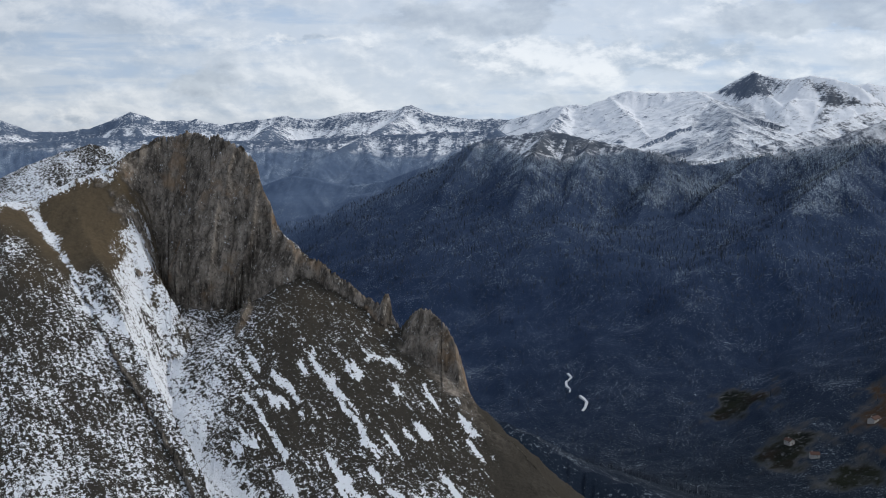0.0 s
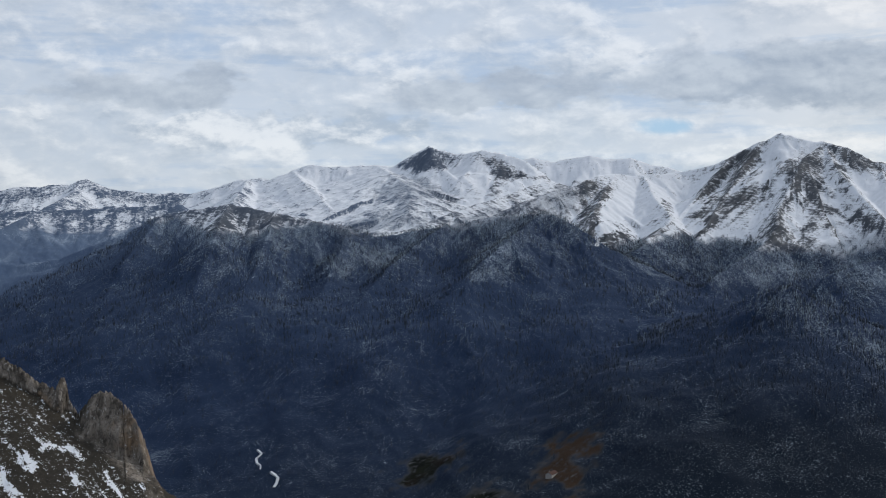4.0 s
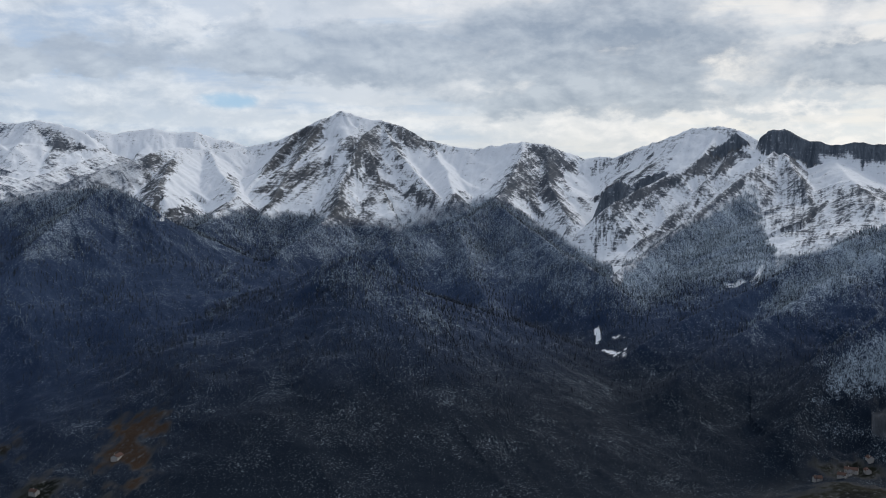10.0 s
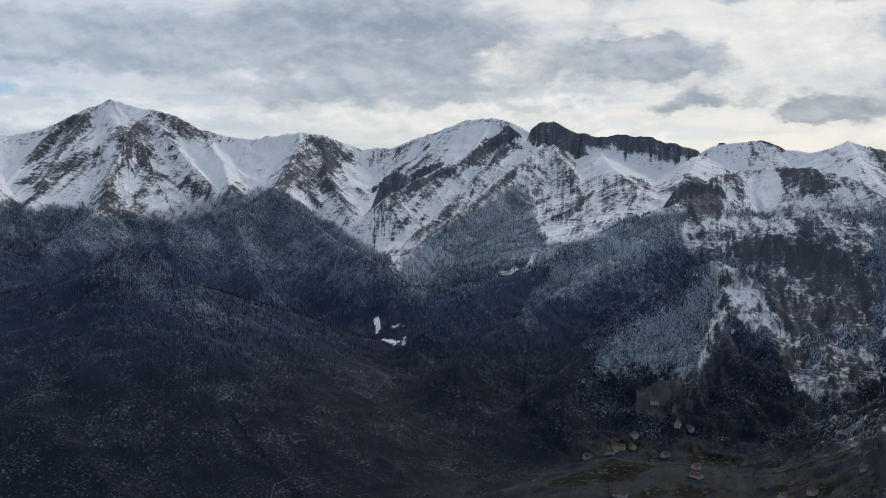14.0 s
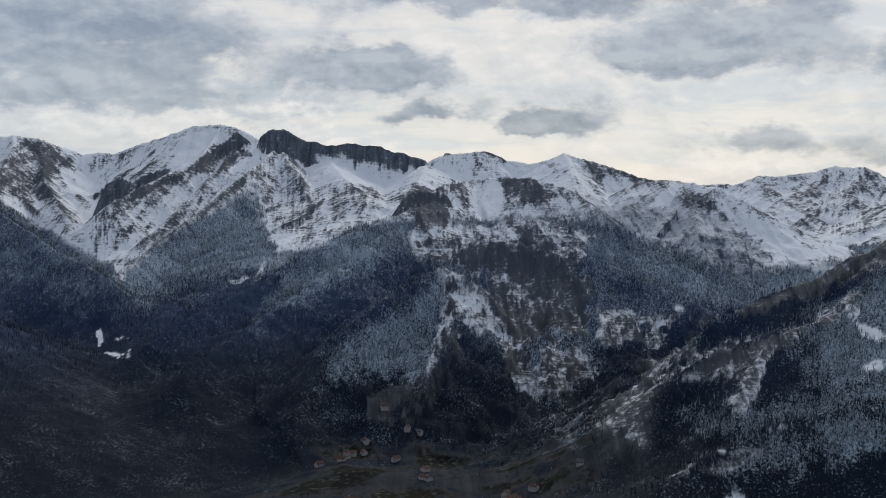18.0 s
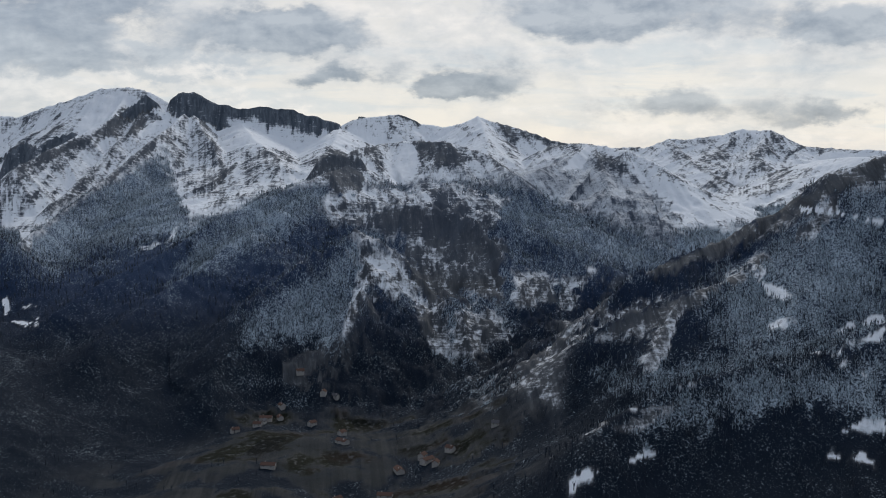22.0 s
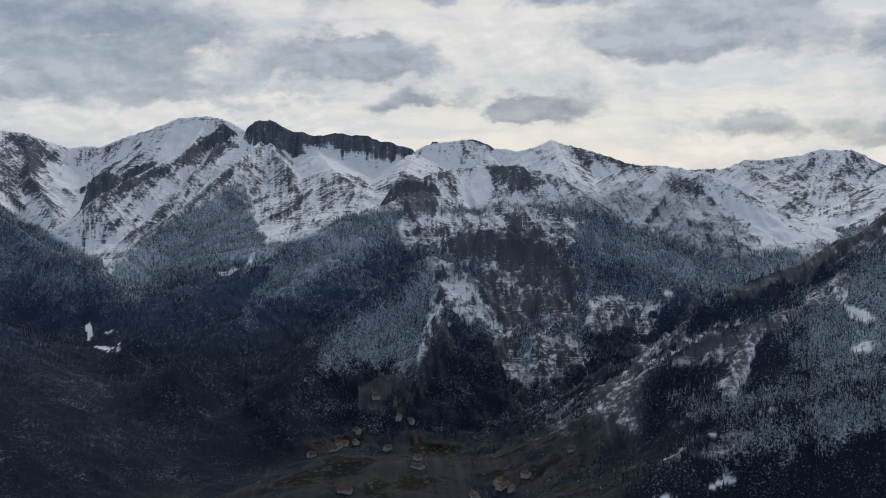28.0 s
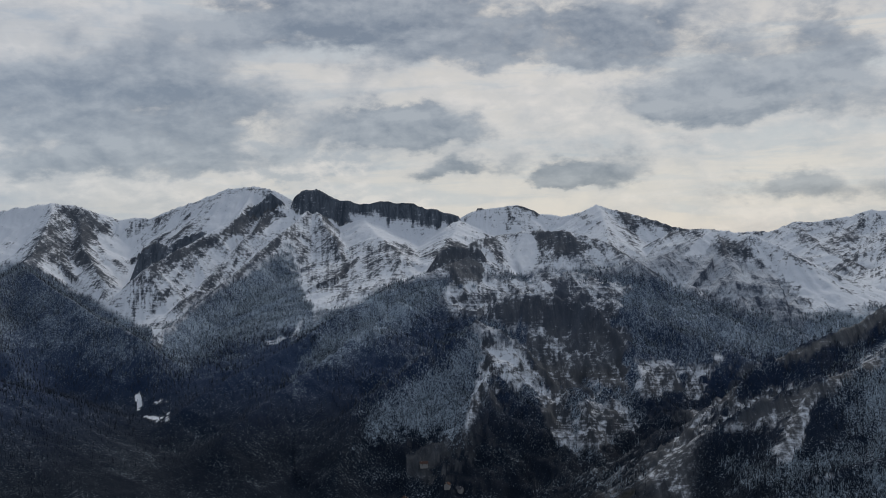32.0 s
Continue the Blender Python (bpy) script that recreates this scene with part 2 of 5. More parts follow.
ridge('wooded_hill', 0.60, 0.40, [(1066, 2804, 558), (1020, 2608, 456), (923, 2431, 361)])
ridge('wooded_hill', 0.60, 0.40, [(840, 2984, 523), (665, 2771, 443), (483, 2555, 340), (340, 2426, 261)])
ridge('wooded_hill', 0.55, 0.40, [(646, 3236, 478), (431, 2868, 373), (242, 2589, 272)])
ridge('pyramid_peak', 0.72, 0.55, [(1688, 3571, 663), (1763, 3526, 685), (1822, 3486, 693), (1896, 3437, 709), (1955, 3394, 742), (2029, 3340, 789), (2080, 3299, 814), (2126, 3254, 795), (2173, 3208, 780), (2219, 3162, 762), (2286, 3098, 715), (2353, 3032, 691), (2403, 2976, 687), (2453, 2919, 696), (2480, 2879, 701)])
ridge('pyramid_peak', 0.75, 0.50, [(2176, 3213, 781), (2023, 3098, 708), (1918, 2999, 642), (1826, 2903, 573), (1747, 2799, 517), (1632, 2694, 459), (1373, 2498, 395)])
ridge('pyramid_peak', 0.75, 0.50, [(1947, 3379, 742), (1733, 3212, 608), (1481, 3005, 479), (1304, 2868, 397)])
ridge('pyramid_peak', 0.75, 0.50, [(2020, 3324, 788), (1821, 3163, 643), (1617, 2968, 509), (1429, 2807, 409)])
ridge('pyramid_peak', 0.75, 0.50, [(2176, 3213, 781), (2110, 3039, 682), (2076, 2843, 591), (2044, 2717, 531)])
ridge('pyramid_peak', 0.72, 0.50, [(2298, 3114, 716), (2209, 2906, 627), (2083, 2687, 540)])
ridge('shoulder_peak', 0.72, 0.50, [(2448, 2971, 693), (2482, 2910, 702), (2502, 2860, 710), (2574, 2829, 700), (2633, 2809, 679), (2719, 2761, 647), (2790, 2725, 651)])
ridge('shoulder_peak', 0.72, 0.50, [(2502, 2860, 710), (2416, 2776, 655), (2278, 2658, 590), (2161, 2560, 540), (2046, 2460, 517), (1838, 2371, 461), (1572, 2317, 407)])
ridge('shoulder_peak', 0.72, 0.50, [(2544, 2796, 667), (2368, 2578, 556), (2239, 2355, 468)])
ridge('shoulder_peak', 0.65, 0.30, [(2046, 2460, 517), (1952, 2212, 455), (1914, 2044, 404), (1851, 1826, 351)])
ridge('shoulder_peak', 0.60, 0.30, [(1838, 2371, 461), (1716, 2149, 367), (1597, 1923, 285)])
ridge('wooded_knoll', 0.50, 0.40, [(1061, 2263, 277), (1140, 2169, 349), (1204, 2076, 388), (1226, 2005, 405), (1241, 1936, 415), (1259, 1895, 397), (1290, 1844, 369), (1319, 1792, 328), (1346, 1740, 275), (1341, 1616, 214), (1337, 1487, 139)])
ridge('wooded_knoll', 0.50, 0.40, [(1241, 1936, 415), (1093, 1735, 320), (988, 1623, 227)])
ridge('wooded_knoll', 0.50, 0.40, [(1290, 1844, 369), (1169, 1623, 283), (1088, 1496, 212)])
ridge('wooded_knoll', 0.50, 0.40, [(1140, 2169, 349), (928, 1939, 235), (814, 1827, 166)])
ridge('cliff_massif', 0.68, 0.45, [(2644, 2799, 649), (2703, 2719, 657), (2737, 2660, 655), (2783, 2588, 691), (2827, 2514, 718), (2865, 2445, 749), (2902, 2375, 755), (2918, 2301, 737), (2923, 2241, 707), (2915, 2197, 678), (2947, 2163, 675), (2987, 2118, 652), (3040, 2049, 639), (3112, 1949, 644), (3163, 1876, 636), (3217, 1794, 635), (3252, 1741, 661), (3278, 1704, 665), (3320, 1633, 675), (3351, 1568, 645), (3382, 1502, 631), (3410, 1435, 632)])
ridge('cliff_massif', 0.85, 0.50, [(2855, 2127, 664), (2639, 2064, 593), (2369, 2000, 494), (2100, 1927, 406), (1939, 1879, 358)])
ridge('cliff_massif', 0.75, 0.50, [(2870, 2107, 664), (2732, 1938, 570), (2586, 1799, 479), (2437, 1662, 412)])
ridge('cliff_massif', 0.80, 0.50, [(2878, 2357, 727), (2666, 2268, 634), (2471, 2262, 567), (2282, 2243, 507)])
ridge('cliff_massif', 0.80, 0.50, [(2905, 2292, 710), (2668, 2188, 601), (2445, 2141, 491), (2229, 2082, 410)])
ridge('cliff_massif', 0.40, 0.40, [(3144, 1753, 627), (2914, 1653, 573), (2681, 1556, 526)])
ridge('cliff_massif', 0.40, 0.40, [(2985, 2012, 641), (2804, 1833, 579), (2627, 1646, 526)])
ridge('bluff', 2.60, 0.50, [(2894, 2208, 708), (2908, 2190, 736), (2935, 2153, 739), (2970, 2105, 711), (3019, 2034, 689), (3085, 1932, 691), (3131, 1857, 676), (3166, 1796, 655), (3179, 1772, 643)])
ridge('bluff', 2.20, 0.50, [(2712, 2306, 644), (2780, 2288, 679), (2848, 2267, 724), (2873, 2235, 694), (2886, 2218, 657)])
ridge('bluff', 2.20, 0.50, [(2401, 2379, 550), (2445, 2359, 579), (2478, 2350, 563), (2522, 2328, 596), (2577, 2294, 606)])
ridge('bluff', 2.20, 0.50, [(3253, 1741, 668), (3274, 1702, 663)])
ridge('bluff', 2.20, 0.50, [(3295, 1661, 662), (3313, 1626, 673), (3335, 1580, 656), (3342, 1564, 645)])
ridge('diagonal_ridge', 0.65, 0.35, [(2557, 1369, 526), (2435, 1382, 509), (2288, 1434, 462), (2113, 1471, 412), (1927, 1513, 337), (1779, 1536, 292), (1634, 1547, 237)])
ridge('diagonal_ridge', 0.60, 0.50, [(2479, 1406, 508), (2529, 1418, 536), (2652, 1403, 565), (2768, 1396, 581), (2771, 1313, 585), (2778, 1217, 580), (2788, 1108, 545), (2674, 987, 497)])
ridge('cone_peak', 0.65, 0.50, [(3367, 1535, 631), (3354, 1440, 639), (3332, 1364, 665), (3328, 1305, 647), (3336, 1214, 621), (3341, 1124, 592), (3338, 1051, 575)])
ridge('cone_peak', 0.55, 0.40, [(3332, 1364, 665), (3067, 1219, 576), (2829, 1140, 500)])
ridge('open_fell', 0.55, 0.35, [(3128, 1052, 574), (3066, 917, 582), (3027, 810, 562), (2988, 692, 519), (2944, 578, 449), (2957, 508, 407)])
ridge('open_fell', 0.62, 0.35, [(3066, 917, 582), (2900, 944, 531), (2711, 1031, 489), (2519, 1103, 478), (2422, 1147, 453), (2322, 1170, 407)])
ridge('open_fell', 0.60, 0.35, [(3066, 917, 582), (2839, 802, 476), (2654, 720, 388)])
ridge('open_fell', 0.45, 0.35, [(3869, 489, 512), (3685, 333, 541), (3595, 187, 552), (3600, -12, 561)])
ridge('far_dome', 0.55, 0.50, [(4292, 1352, 580), (4325, 1180, 574), (4336, 1072, 575), (4339, 987, 607), (4336, 922, 603), (4340, 817, 618), (4342, 715, 643), (4332, 612, 639), (4322, 489, 578), (4309, 372, 575), (4294, 224, 566), (4299, 75, 571), (4299, -101, 562)])
ridge('far_dome', 0.50, 0.50, [(4339, 987, 607), (4113, 852, 525), (3843, 663, 454)])
ridge('far_dome', 0.50, 0.50, [(4357, 615, 640), (4101, 633, 547), (3869, 487, 475)])
ridge('diagonal_ridge', 0.55, 0.35, [(2373, 1390, 476), (2063, 1377, 375), (1807, 1390, 292), (1568, 1367, 218)])
ridge('diagonal_ridge', 1.50, 0.40, [(2470, 1442, 526), (2506, 1419, 551), (2558, 1367, 543), (2553, 1332, 494)])
ridge('gorge_spur', 0.80, 0.45, [(2050, 1108, 380), (1950, 1143, 346), (1864, 1168, 311), (1751, 1195, 264), (1679, 1176, 226), (1583, 1139, 175)])
ridge('gorge_spur', 0.90, 0.45, [(2050, 1108, 380), (1982, 1044, 326), (1914, 1023, 279), (1822, 1003, 228), (1730, 983, 172)])
ridge('gorge_spur', 0.90, 0.50, [(2050, 1108, 380), (2073, 1042, 346), (2062, 949, 289), (2007, 851, 234), (1909, 775, 169), (1800, 751, 120)])
ridge('gorge_spur', 1.70, 0.50, [(2270, 1184, 426), (2291, 1097, 444), (2309, 1008, 429), (2287, 905, 372), (2245, 849, 323)])
ridge('gorge_spur', 1.00, 0.55, [(2245, 849, 323), (2120, 753, 248), (2037, 689, 209), (1928, 635, 157), (1859, 621, 121)])
ridge('gorge_spur', 0.70, 0.45, [(2411, 1025, 443), (2394, 907, 396), (2379, 769, 340), (2359, 661, 310), (2326, 590, 287)])
ridge('open_fell', 0.50, 0.30, [(2712, 1185, 483), (2712, 1028, 458), (2711, 878, 426), (2655, 718, 358), (2586, 579, 323)])
ridge('forest_ridge', 0.78, 0.40, [(2060, -6, 588), (1997, 103, 553), (1974, 151, 535), (1961, 184, 527), (1954, 209, 508), (1945, 242, 476), (1928, 293, 450), (1899, 342, 414), (1866, 409, 392), (1834, 457, 366)])
ridge('forest_ridge', 1.50, 0.40, [(1834, 457, 366), (1786, 481, 335), (1707, 503, 293), (1635, 501, 256), (1577, 487, 225)])
ridge('forest_ridge', 0.70, 0.40, [(1935, 241, 467), (1850, 271, 403), (1763, 307, 360), (1713, 356, 341), (1677, 425, 323), (1620, 482, 288)])
ridge('forest_ridge', 0.75, 0.40, [(1713, 356, 341), (1639, 368, 299), (1553, 383, 259), (1511, 386, 242)])
ridge('forest_ridge', 0.60, 0.35, [(1958, 98, 483), (1793, 163, 386), (1668, 202, 315), (1582, 242, 278)])
ridge('forest_ridge', 0.60, 0.30, [(1580, -15, 372), (1558, 71, 343), (1546, 113, 332), (1495, 125, 315), (1460, 175, 306), (1423, 224, 297), (1384, 271, 287), (1358, 296, 278), (1306, 341, 254), (1259, 362, 238)])
ridge('near_spur', 0.50, 0.30, [(-140, 990, 384), (-1, 950, 344), (22, 925, 339), (67, 897, 328), (114, 868, 305), (177, 831, 295), (223, 768, 287)])
# </ridges>


# ---- what covers the slopes ----
COVERS = []


def cover(kind, near, far, ragged, outline):
    """A patch of rock, snow, heath or dusted wood on the slopes between two distances; its outline in bearing and height, its edge ragged by so many metres."""
    COVERS.append((kind, near, far, ragged, np.array(outline, float)))


# upper edge of the woods on the main chain: bearing, height
# <covers>
TREE_LIMIT = [(21.1, 549), (21.79, 525), (23.11, 443), (24.99, 475), (27.81, 482), (30.48, 466), (33.2, 446), (34.61, 445), (36.58, 489), (38.25, 507), (39.64, 524), (41.02, 482), (42.12, 436), (43.75, 394), (45.94, 357), (46.81, 363), (48.23, 420), (49.92, 473), (51.0, 490), (51.9, 470), (52.8, 425), (53.56, 392), (55.49, 419), (57.66, 460)]
cover("outcrop", 3368, 3988, 8, [(32.07, 698), (33.43, 759), (34.24, 720), (34.22, 626), (33.40, 590), (32.33, 643)])
cover("outcrop", 3267, 3662, 8, [(33.94, 590), (36.40, 531), (36.12, 514), (34.21, 559)])
cover("outcrop", 3469, 4053, 8, [(29.15, 704), (30.49, 770), (31.68, 754), (31.00, 680), (29.39, 607), (28.08, 590)])
cover("outcrop", 3274, 3785, 8, [(27.55, 540), (29.92, 621), (32.33, 670), (31.51, 607), (28.85, 524)])
cover("outcrop", 3245, 3952, 8, [(41.02, 645), (41.59, 695), (42.57, 686), (43.56, 639), (42.57, 624), (42.29, 573), (42.99, 514), (40.87, 539), (39.75, 530), (40.88, 590)])
cover("outcrop", 3049, 3489, 8, [(31.48, 472), (32.03, 524), (32.70, 508), (34.18, 453), (32.55, 444)])
cover("rock", 3100, 3756, 6, [(44.97, 502), (45.11, 537), (45.96, 573), (46.53, 539), (48.22, 580), (47.66, 552), (46.24, 512)])
cover("rock", 3310, 3778, 6, [(49.06, 602), (50.74, 687), (51.30, 706), (52.28, 651), (51.03, 606), (49.91, 589)])
cover("snow", 3274, 3952, 8, [(36.97, 666), (39.76, 686), (40.88, 675), (39.76, 610), (38.63, 555), (37.51, 539), (36.13, 591)])
cover("snow", 3390, 3894, 8, [(43.14, 610), (45.40, 592), (45.11, 537), (43.70, 520)])
cover("snow", 3614, 4039, 8, [(31.82, 798), (33.29, 769), (32.34, 727), (31.27, 738)])
cover("snow", 3252, 3771, 8, [(55.17, 660), (60.55, 605), (62.37, 605), (59.24, 554), (56.01, 571)])
cover("snow", 3259, 3879, 8, [(48.78, 710), (50.46, 737), (51.02, 717), (49.06, 606), (48.22, 588)])
cover("heath", 3093, 3583, 10, [(34.18, 460), (36.40, 506), (38.62, 505), (40.31, 520), (36.94, 448), (34.73, 427)])
cover("scree", 2680, 3713, 10, [(52.42, 588), (54.08, 631), (55.18, 606), (56.03, 455), (55.22, 418), (53.56, 426), (52.71, 507)])
cover("scree", 2601, 3648, 10, [(46.81, 539), (49.63, 589), (52.14, 606), (51.03, 539), (48.23, 431), (46.53, 366)])
cover("scree", 2782, 3547, 10, [(55.73, 571), (58.18, 539), (58.98, 509), (57.12, 457), (55.76, 449)])
cover("snow", 2478, 2931, 4, [(51.06, 340), (52.46, 356), (52.87, 391), (53.15, 387), (52.74, 353), (51.34, 337)])
cover("thin", 1949, 2454, 14, [(30.36, 363), (32.53, 422), (34.15, 370), (36.35, 337), (38.01, 279), (36.33, 298), (34.69, 343)])
cover("thin", 2463, 3452, 14, [(34.72, 415), (37.50, 467), (39.75, 516), (41.99, 430), (44.26, 324), (42.55, 318), (38.60, 343), (35.25, 354)])
cover("thin", 2709, 3431, 14, [(24.46, 425), (26.76, 487), (31.47, 458), (34.18, 430), (33.07, 376), (28.80, 391)])
cover("outcrop", 3976, 4437, 6, [(13.36, 731), (15.06, 805), (15.72, 783), (16.78, 757), (16.24, 730), (14.78, 701)])
cover("outcrop", 3875, 4314, 6, [(17.58, 765), (18.25, 750), (20.29, 678), (19.33, 671), (18.24, 681)])
cover("snow", 3918, 4745, 3, [(17.98, 782), (18.52, 782), (21.11, 700), (20.29, 685)])
cover("outcrop", 3158, 4640, 10, [(22.49, 671), (23.74, 670), (24.02, 632), (23.32, 586), (23.04, 520), (22.48, 560)])
cover("heath", 3469, 4263, 12, [(12.32, 652), (14.39, 697), (16.49, 616), (14.38, 577), (12.05, 595)])
cover("heath", 2861, 4640, 12, [(19.73, 585), (21.66, 653), (22.49, 671), (22.48, 544), (20.82, 553)])
cover("heath", 2934, 3749, 12, [(15.68, 524), (17.83, 574), (20.55, 591), (20.27, 557), (17.82, 527), (16.48, 508)])
cover("heath", 3028, 3829, 12, [(10.28, 527), (12.82, 586), (15.69, 543), (14.36, 506), (10.77, 501)])
cover("snow", 2782, 4017, 10, [(24.16, 614), (26.41, 655), (28.10, 656), (25.28, 526), (23.31, 474), (23.60, 560)])
cover("thin", 2456, 3141, 14, [(16.74, 473), (19.17, 502), (20.26, 453), (18.61, 384), (17.26, 409)])
cover("thin", 2716, 3257, 14, [(8.89, 457), (14.31, 474), (13.80, 435), (11.93, 399), (9.19, 409)])
cover("thin", 1660, 3040, 14, [(61.88, 464), (69.23, 497), (75.76, 350), (72.20, 247), (66.47, 167), (63.59, 238)])
cover("ledges", 2181, 2895, 10, [(59.63, 439), (61.88, 449), (64.14, 433), (63.58, 360), (61.88, 386), (60.47, 389)])
cover("rock", 2579, 3445, 6, [(59.92, 540), (60.76, 556), (62.16, 521), (61.88, 462), (60.48, 450)])
cover("snow", 2702, 3221, 5, [(63.90, 580), (64.75, 570), (64.64, 500), (63.57, 471), (63.43, 500)])
cover("rock", 2796, 3720, 8, [(64.55, 580), (65.93, 590), (67.52, 537), (66.39, 518), (64.84, 540)])
cover("scree", 2506, 2989, 10, [(59.63, 448), (61.88, 459), (63.57, 474), (64.42, 440), (62.16, 417), (60.47, 398)])
cover("rock", 2101, 2823, 12, [(63.58, 427), (65.84, 437), (69.26, 362), (69.01, 262), (65.30, 258), (64.15, 326)])
cover("dust", 1848, 2454, 14, [(57.93, 308), (61.60, 375), (61.88, 281), (60.45, 182), (59.60, 196), (55.67, 197), (55.41, 257)])
cover("scree", 1920, 2439, 8, [(62.02, 371), (63.30, 348), (63.59, 303), (62.17, 305), (61.74, 261), (61.17, 230), (61.60, 303)])
cover("scree", 2065, 2468, 10, [(62.16, 371), (63.58, 351), (65.59, 281), (63.59, 274), (62.45, 325)])
cover("outcrop", 1457, 1846, 10, [(69.88, 323), (71.87, 307), (72.47, 261), (71.95, 202), (69.65, 202)])
cover("dust", 1544, 2396, 14, [(66.16, 251), (69.02, 235), (69.63, 211), (68.51, 180), (66.47, 181)])
cover("ledges", 1689, 2562, 12, [(71.57, 268), (72.96, 299), (74.38, 327), (72.15, 235)])
cover("ledges", 1529, 1874, 10, [(73.30, 283), (74.69, 311), (76.34, 325), (78.12, 340), (77.20, 300), (75.82, 287)])
cover("dark", 1732, 2323, 16, [(62.17, 243), (64.16, 255), (66.18, 180), (65.34, 127), (60.73, 123)])
cover("dark", 1399, 1932, 12, [(72.74, 268), (73.32, 264), (75.56, 269), (75.90, 227), (72.80, 206)])
cover("heath", 2593, 3373, 12, [(66.39, 515), (68.66, 495), (70.89, 537), (73.40, 564), (75.07, 535), (77.59, 416), (77.36, 351), (74.30, 384), (70.92, 460), (67.81, 476)])
cover("snow", 2876, 3344, 5, [(72.02, 513), (73.11, 574), (73.53, 570), (72.86, 513)])
cover("outcrop", 2883, 3322, 8, [(73.39, 570), (75.06, 538), (75.64, 489), (73.69, 517)])
cover("snow", 2724, 3952, 12, [(75.35, 514), (77.55, 490), (79.73, 419), (82.88, 436), (80.82, 395), (78.41, 397), (77.03, 435)])
cover("dust", 2354, 2931, 10, [(68.10, 460), (70.93, 434), (74.88, 350), (77.11, 319), (75.74, 300), (72.09, 352), (69.25, 400)])
cover("scree", 3976, 4538, 12, [(77.24, 574), (80.16, 634), (82.80, 577), (80.21, 506), (77.52, 523)])
cover("snow", 3491, 4451, 6, [(82.84, 508), (84.60, 560), (87.05, 557), (84.88, 521)])
cover("rock", 1739, 2128, 8, [(81.36, 445), (83.40, 489), (84.90, 521), (87.07, 544), (87.10, 517), (85.42, 508), (83.94, 471), (81.91, 424), (79.81, 395), (77.67, 370), (76.30, 365)])
cover("dust", 1486, 2070, 14, [(83.46, 439), (87.14, 484), (87.38, 327), (85.19, 313), (80.50, 279), (79.05, 350)])
cover("snow", 1587, 1932, 3, [(81.59, 364), (82.38, 363), (83.19, 350), (82.93, 344), (82.00, 352)])
cover("ledges", 1645, 2019, 8, [(80.12, 363), (81.41, 398), (81.94, 396), (80.66, 359)])
cover("ledges", 1732, 2070, 10, [(83.47, 430), (84.44, 478), (85.19, 490), (85.47, 466), (84.49, 436)])
cover("snow", 1392, 1809, 3, [(85.71, 324), (85.94, 316), (87.39, 340), (87.42, 324), (86.22, 319)])
cover("snow", 1334, 1715, 3, [(83.17, 284), (85.22, 312), (85.72, 320), (85.49, 308), (84.21, 304)])
cover("snow", 1254, 1549, 2, [(77.83, 276), (79.05, 285), (78.78, 280)])
cover("snow", 1247, 1556, 3, [(85.62, 243), (86.62, 250), (87.58, 249), (87.60, 241), (85.76, 238)])
cover("snow", 1146, 1447, 3, [(75.26, 212), (76.10, 218), (76.80, 217), (75.69, 210)])
cover("snow", 1110, 1404, 3, [(72.30, 190), (73.15, 202), (74.01, 205), (73.44, 198), (72.74, 185)])
cover("dust", 1175, 1657, 12, [(73.96, 237), (77.84, 269), (83.18, 296), (87.45, 309), (87.56, 256), (80.61, 243), (75.95, 229)])
cover("dark", 1993, 2758, 16, [(52.15, 282), (56.28, 365), (59.07, 422), (61.03, 361), (57.94, 307), (55.14, 243), (53.20, 213)])
cover("ledges", 2362, 2895, 12, [(66.40, 477), (69.24, 438), (68.41, 373), (66.42, 386), (65.28, 433)])
cover("dust", 2499, 3467, 14, [(46.20, 351), (49.86, 466), (52.53, 553), (53.03, 415), (53.28, 373), (50.86, 348), (47.19, 305)])
cover("ledges", 1927, 2417, 10, [(64.45, 271), (66.16, 265), (66.47, 167), (65.03, 218)])
cover("ledges", 1710, 2511, 8, [(72.15, 235), (72.98, 257), (73.28, 287), (72.45, 266)])
cover("ledges", 2137, 2540, 12, [(69.28, 325), (71.84, 288), (71.85, 256), (70.44, 244), (69.58, 264)])
cover("dust", 2224, 2888, 12, [(57.41, 439), (59.64, 476), (60.19, 425), (56.28, 343), (52.43, 293), (53.26, 341)])
cover("ledges", 1703, 2403, 12, [(66.45, 252), (68.74, 245), (69.34, 208), (67.92, 172), (66.76, 180)])
cover("ledges", 1428, 1969, 8, [(76.34, 325), (79.05, 350), (80.39, 363), (77.99, 327), (77.23, 274), (75.88, 244), (76.66, 291)])
cover("ledges", 1175, 1505, 6, [(73.96, 237), (75.92, 245), (77.85, 260), (76.21, 241)])
cover("ledges", 2340, 2996, 12, [(61.32, 424), (65.27, 474), (67.26, 439), (66.42, 363), (64.71, 384)])
cover("snow", 1754, 2084, 1, [(83.42, 473), (84.96, 470), (86.48, 456), (87.97, 453), (87.97, 449), (86.49, 452), (84.97, 465), (83.42, 468)])
cover("scree", 2528, 3127, 4, [(45.62, 361), (46.15, 363), (46.11, 332), (45.76, 344)])
cover("snow", 2268, 2598, 2, [(44.82, 252), (45.11, 254), (45.16, 236), (44.91, 233)])
cover("snow", 2108, 2504, 2, [(45.25, 225), (46.11, 224), (46.39, 234), (46.48, 230), (45.82, 221)])
cover("thin", 1529, 2207, 10, [(65.90, 166), (68.20, 177), (68.79, 183), (66.49, 150)])
# </covers>


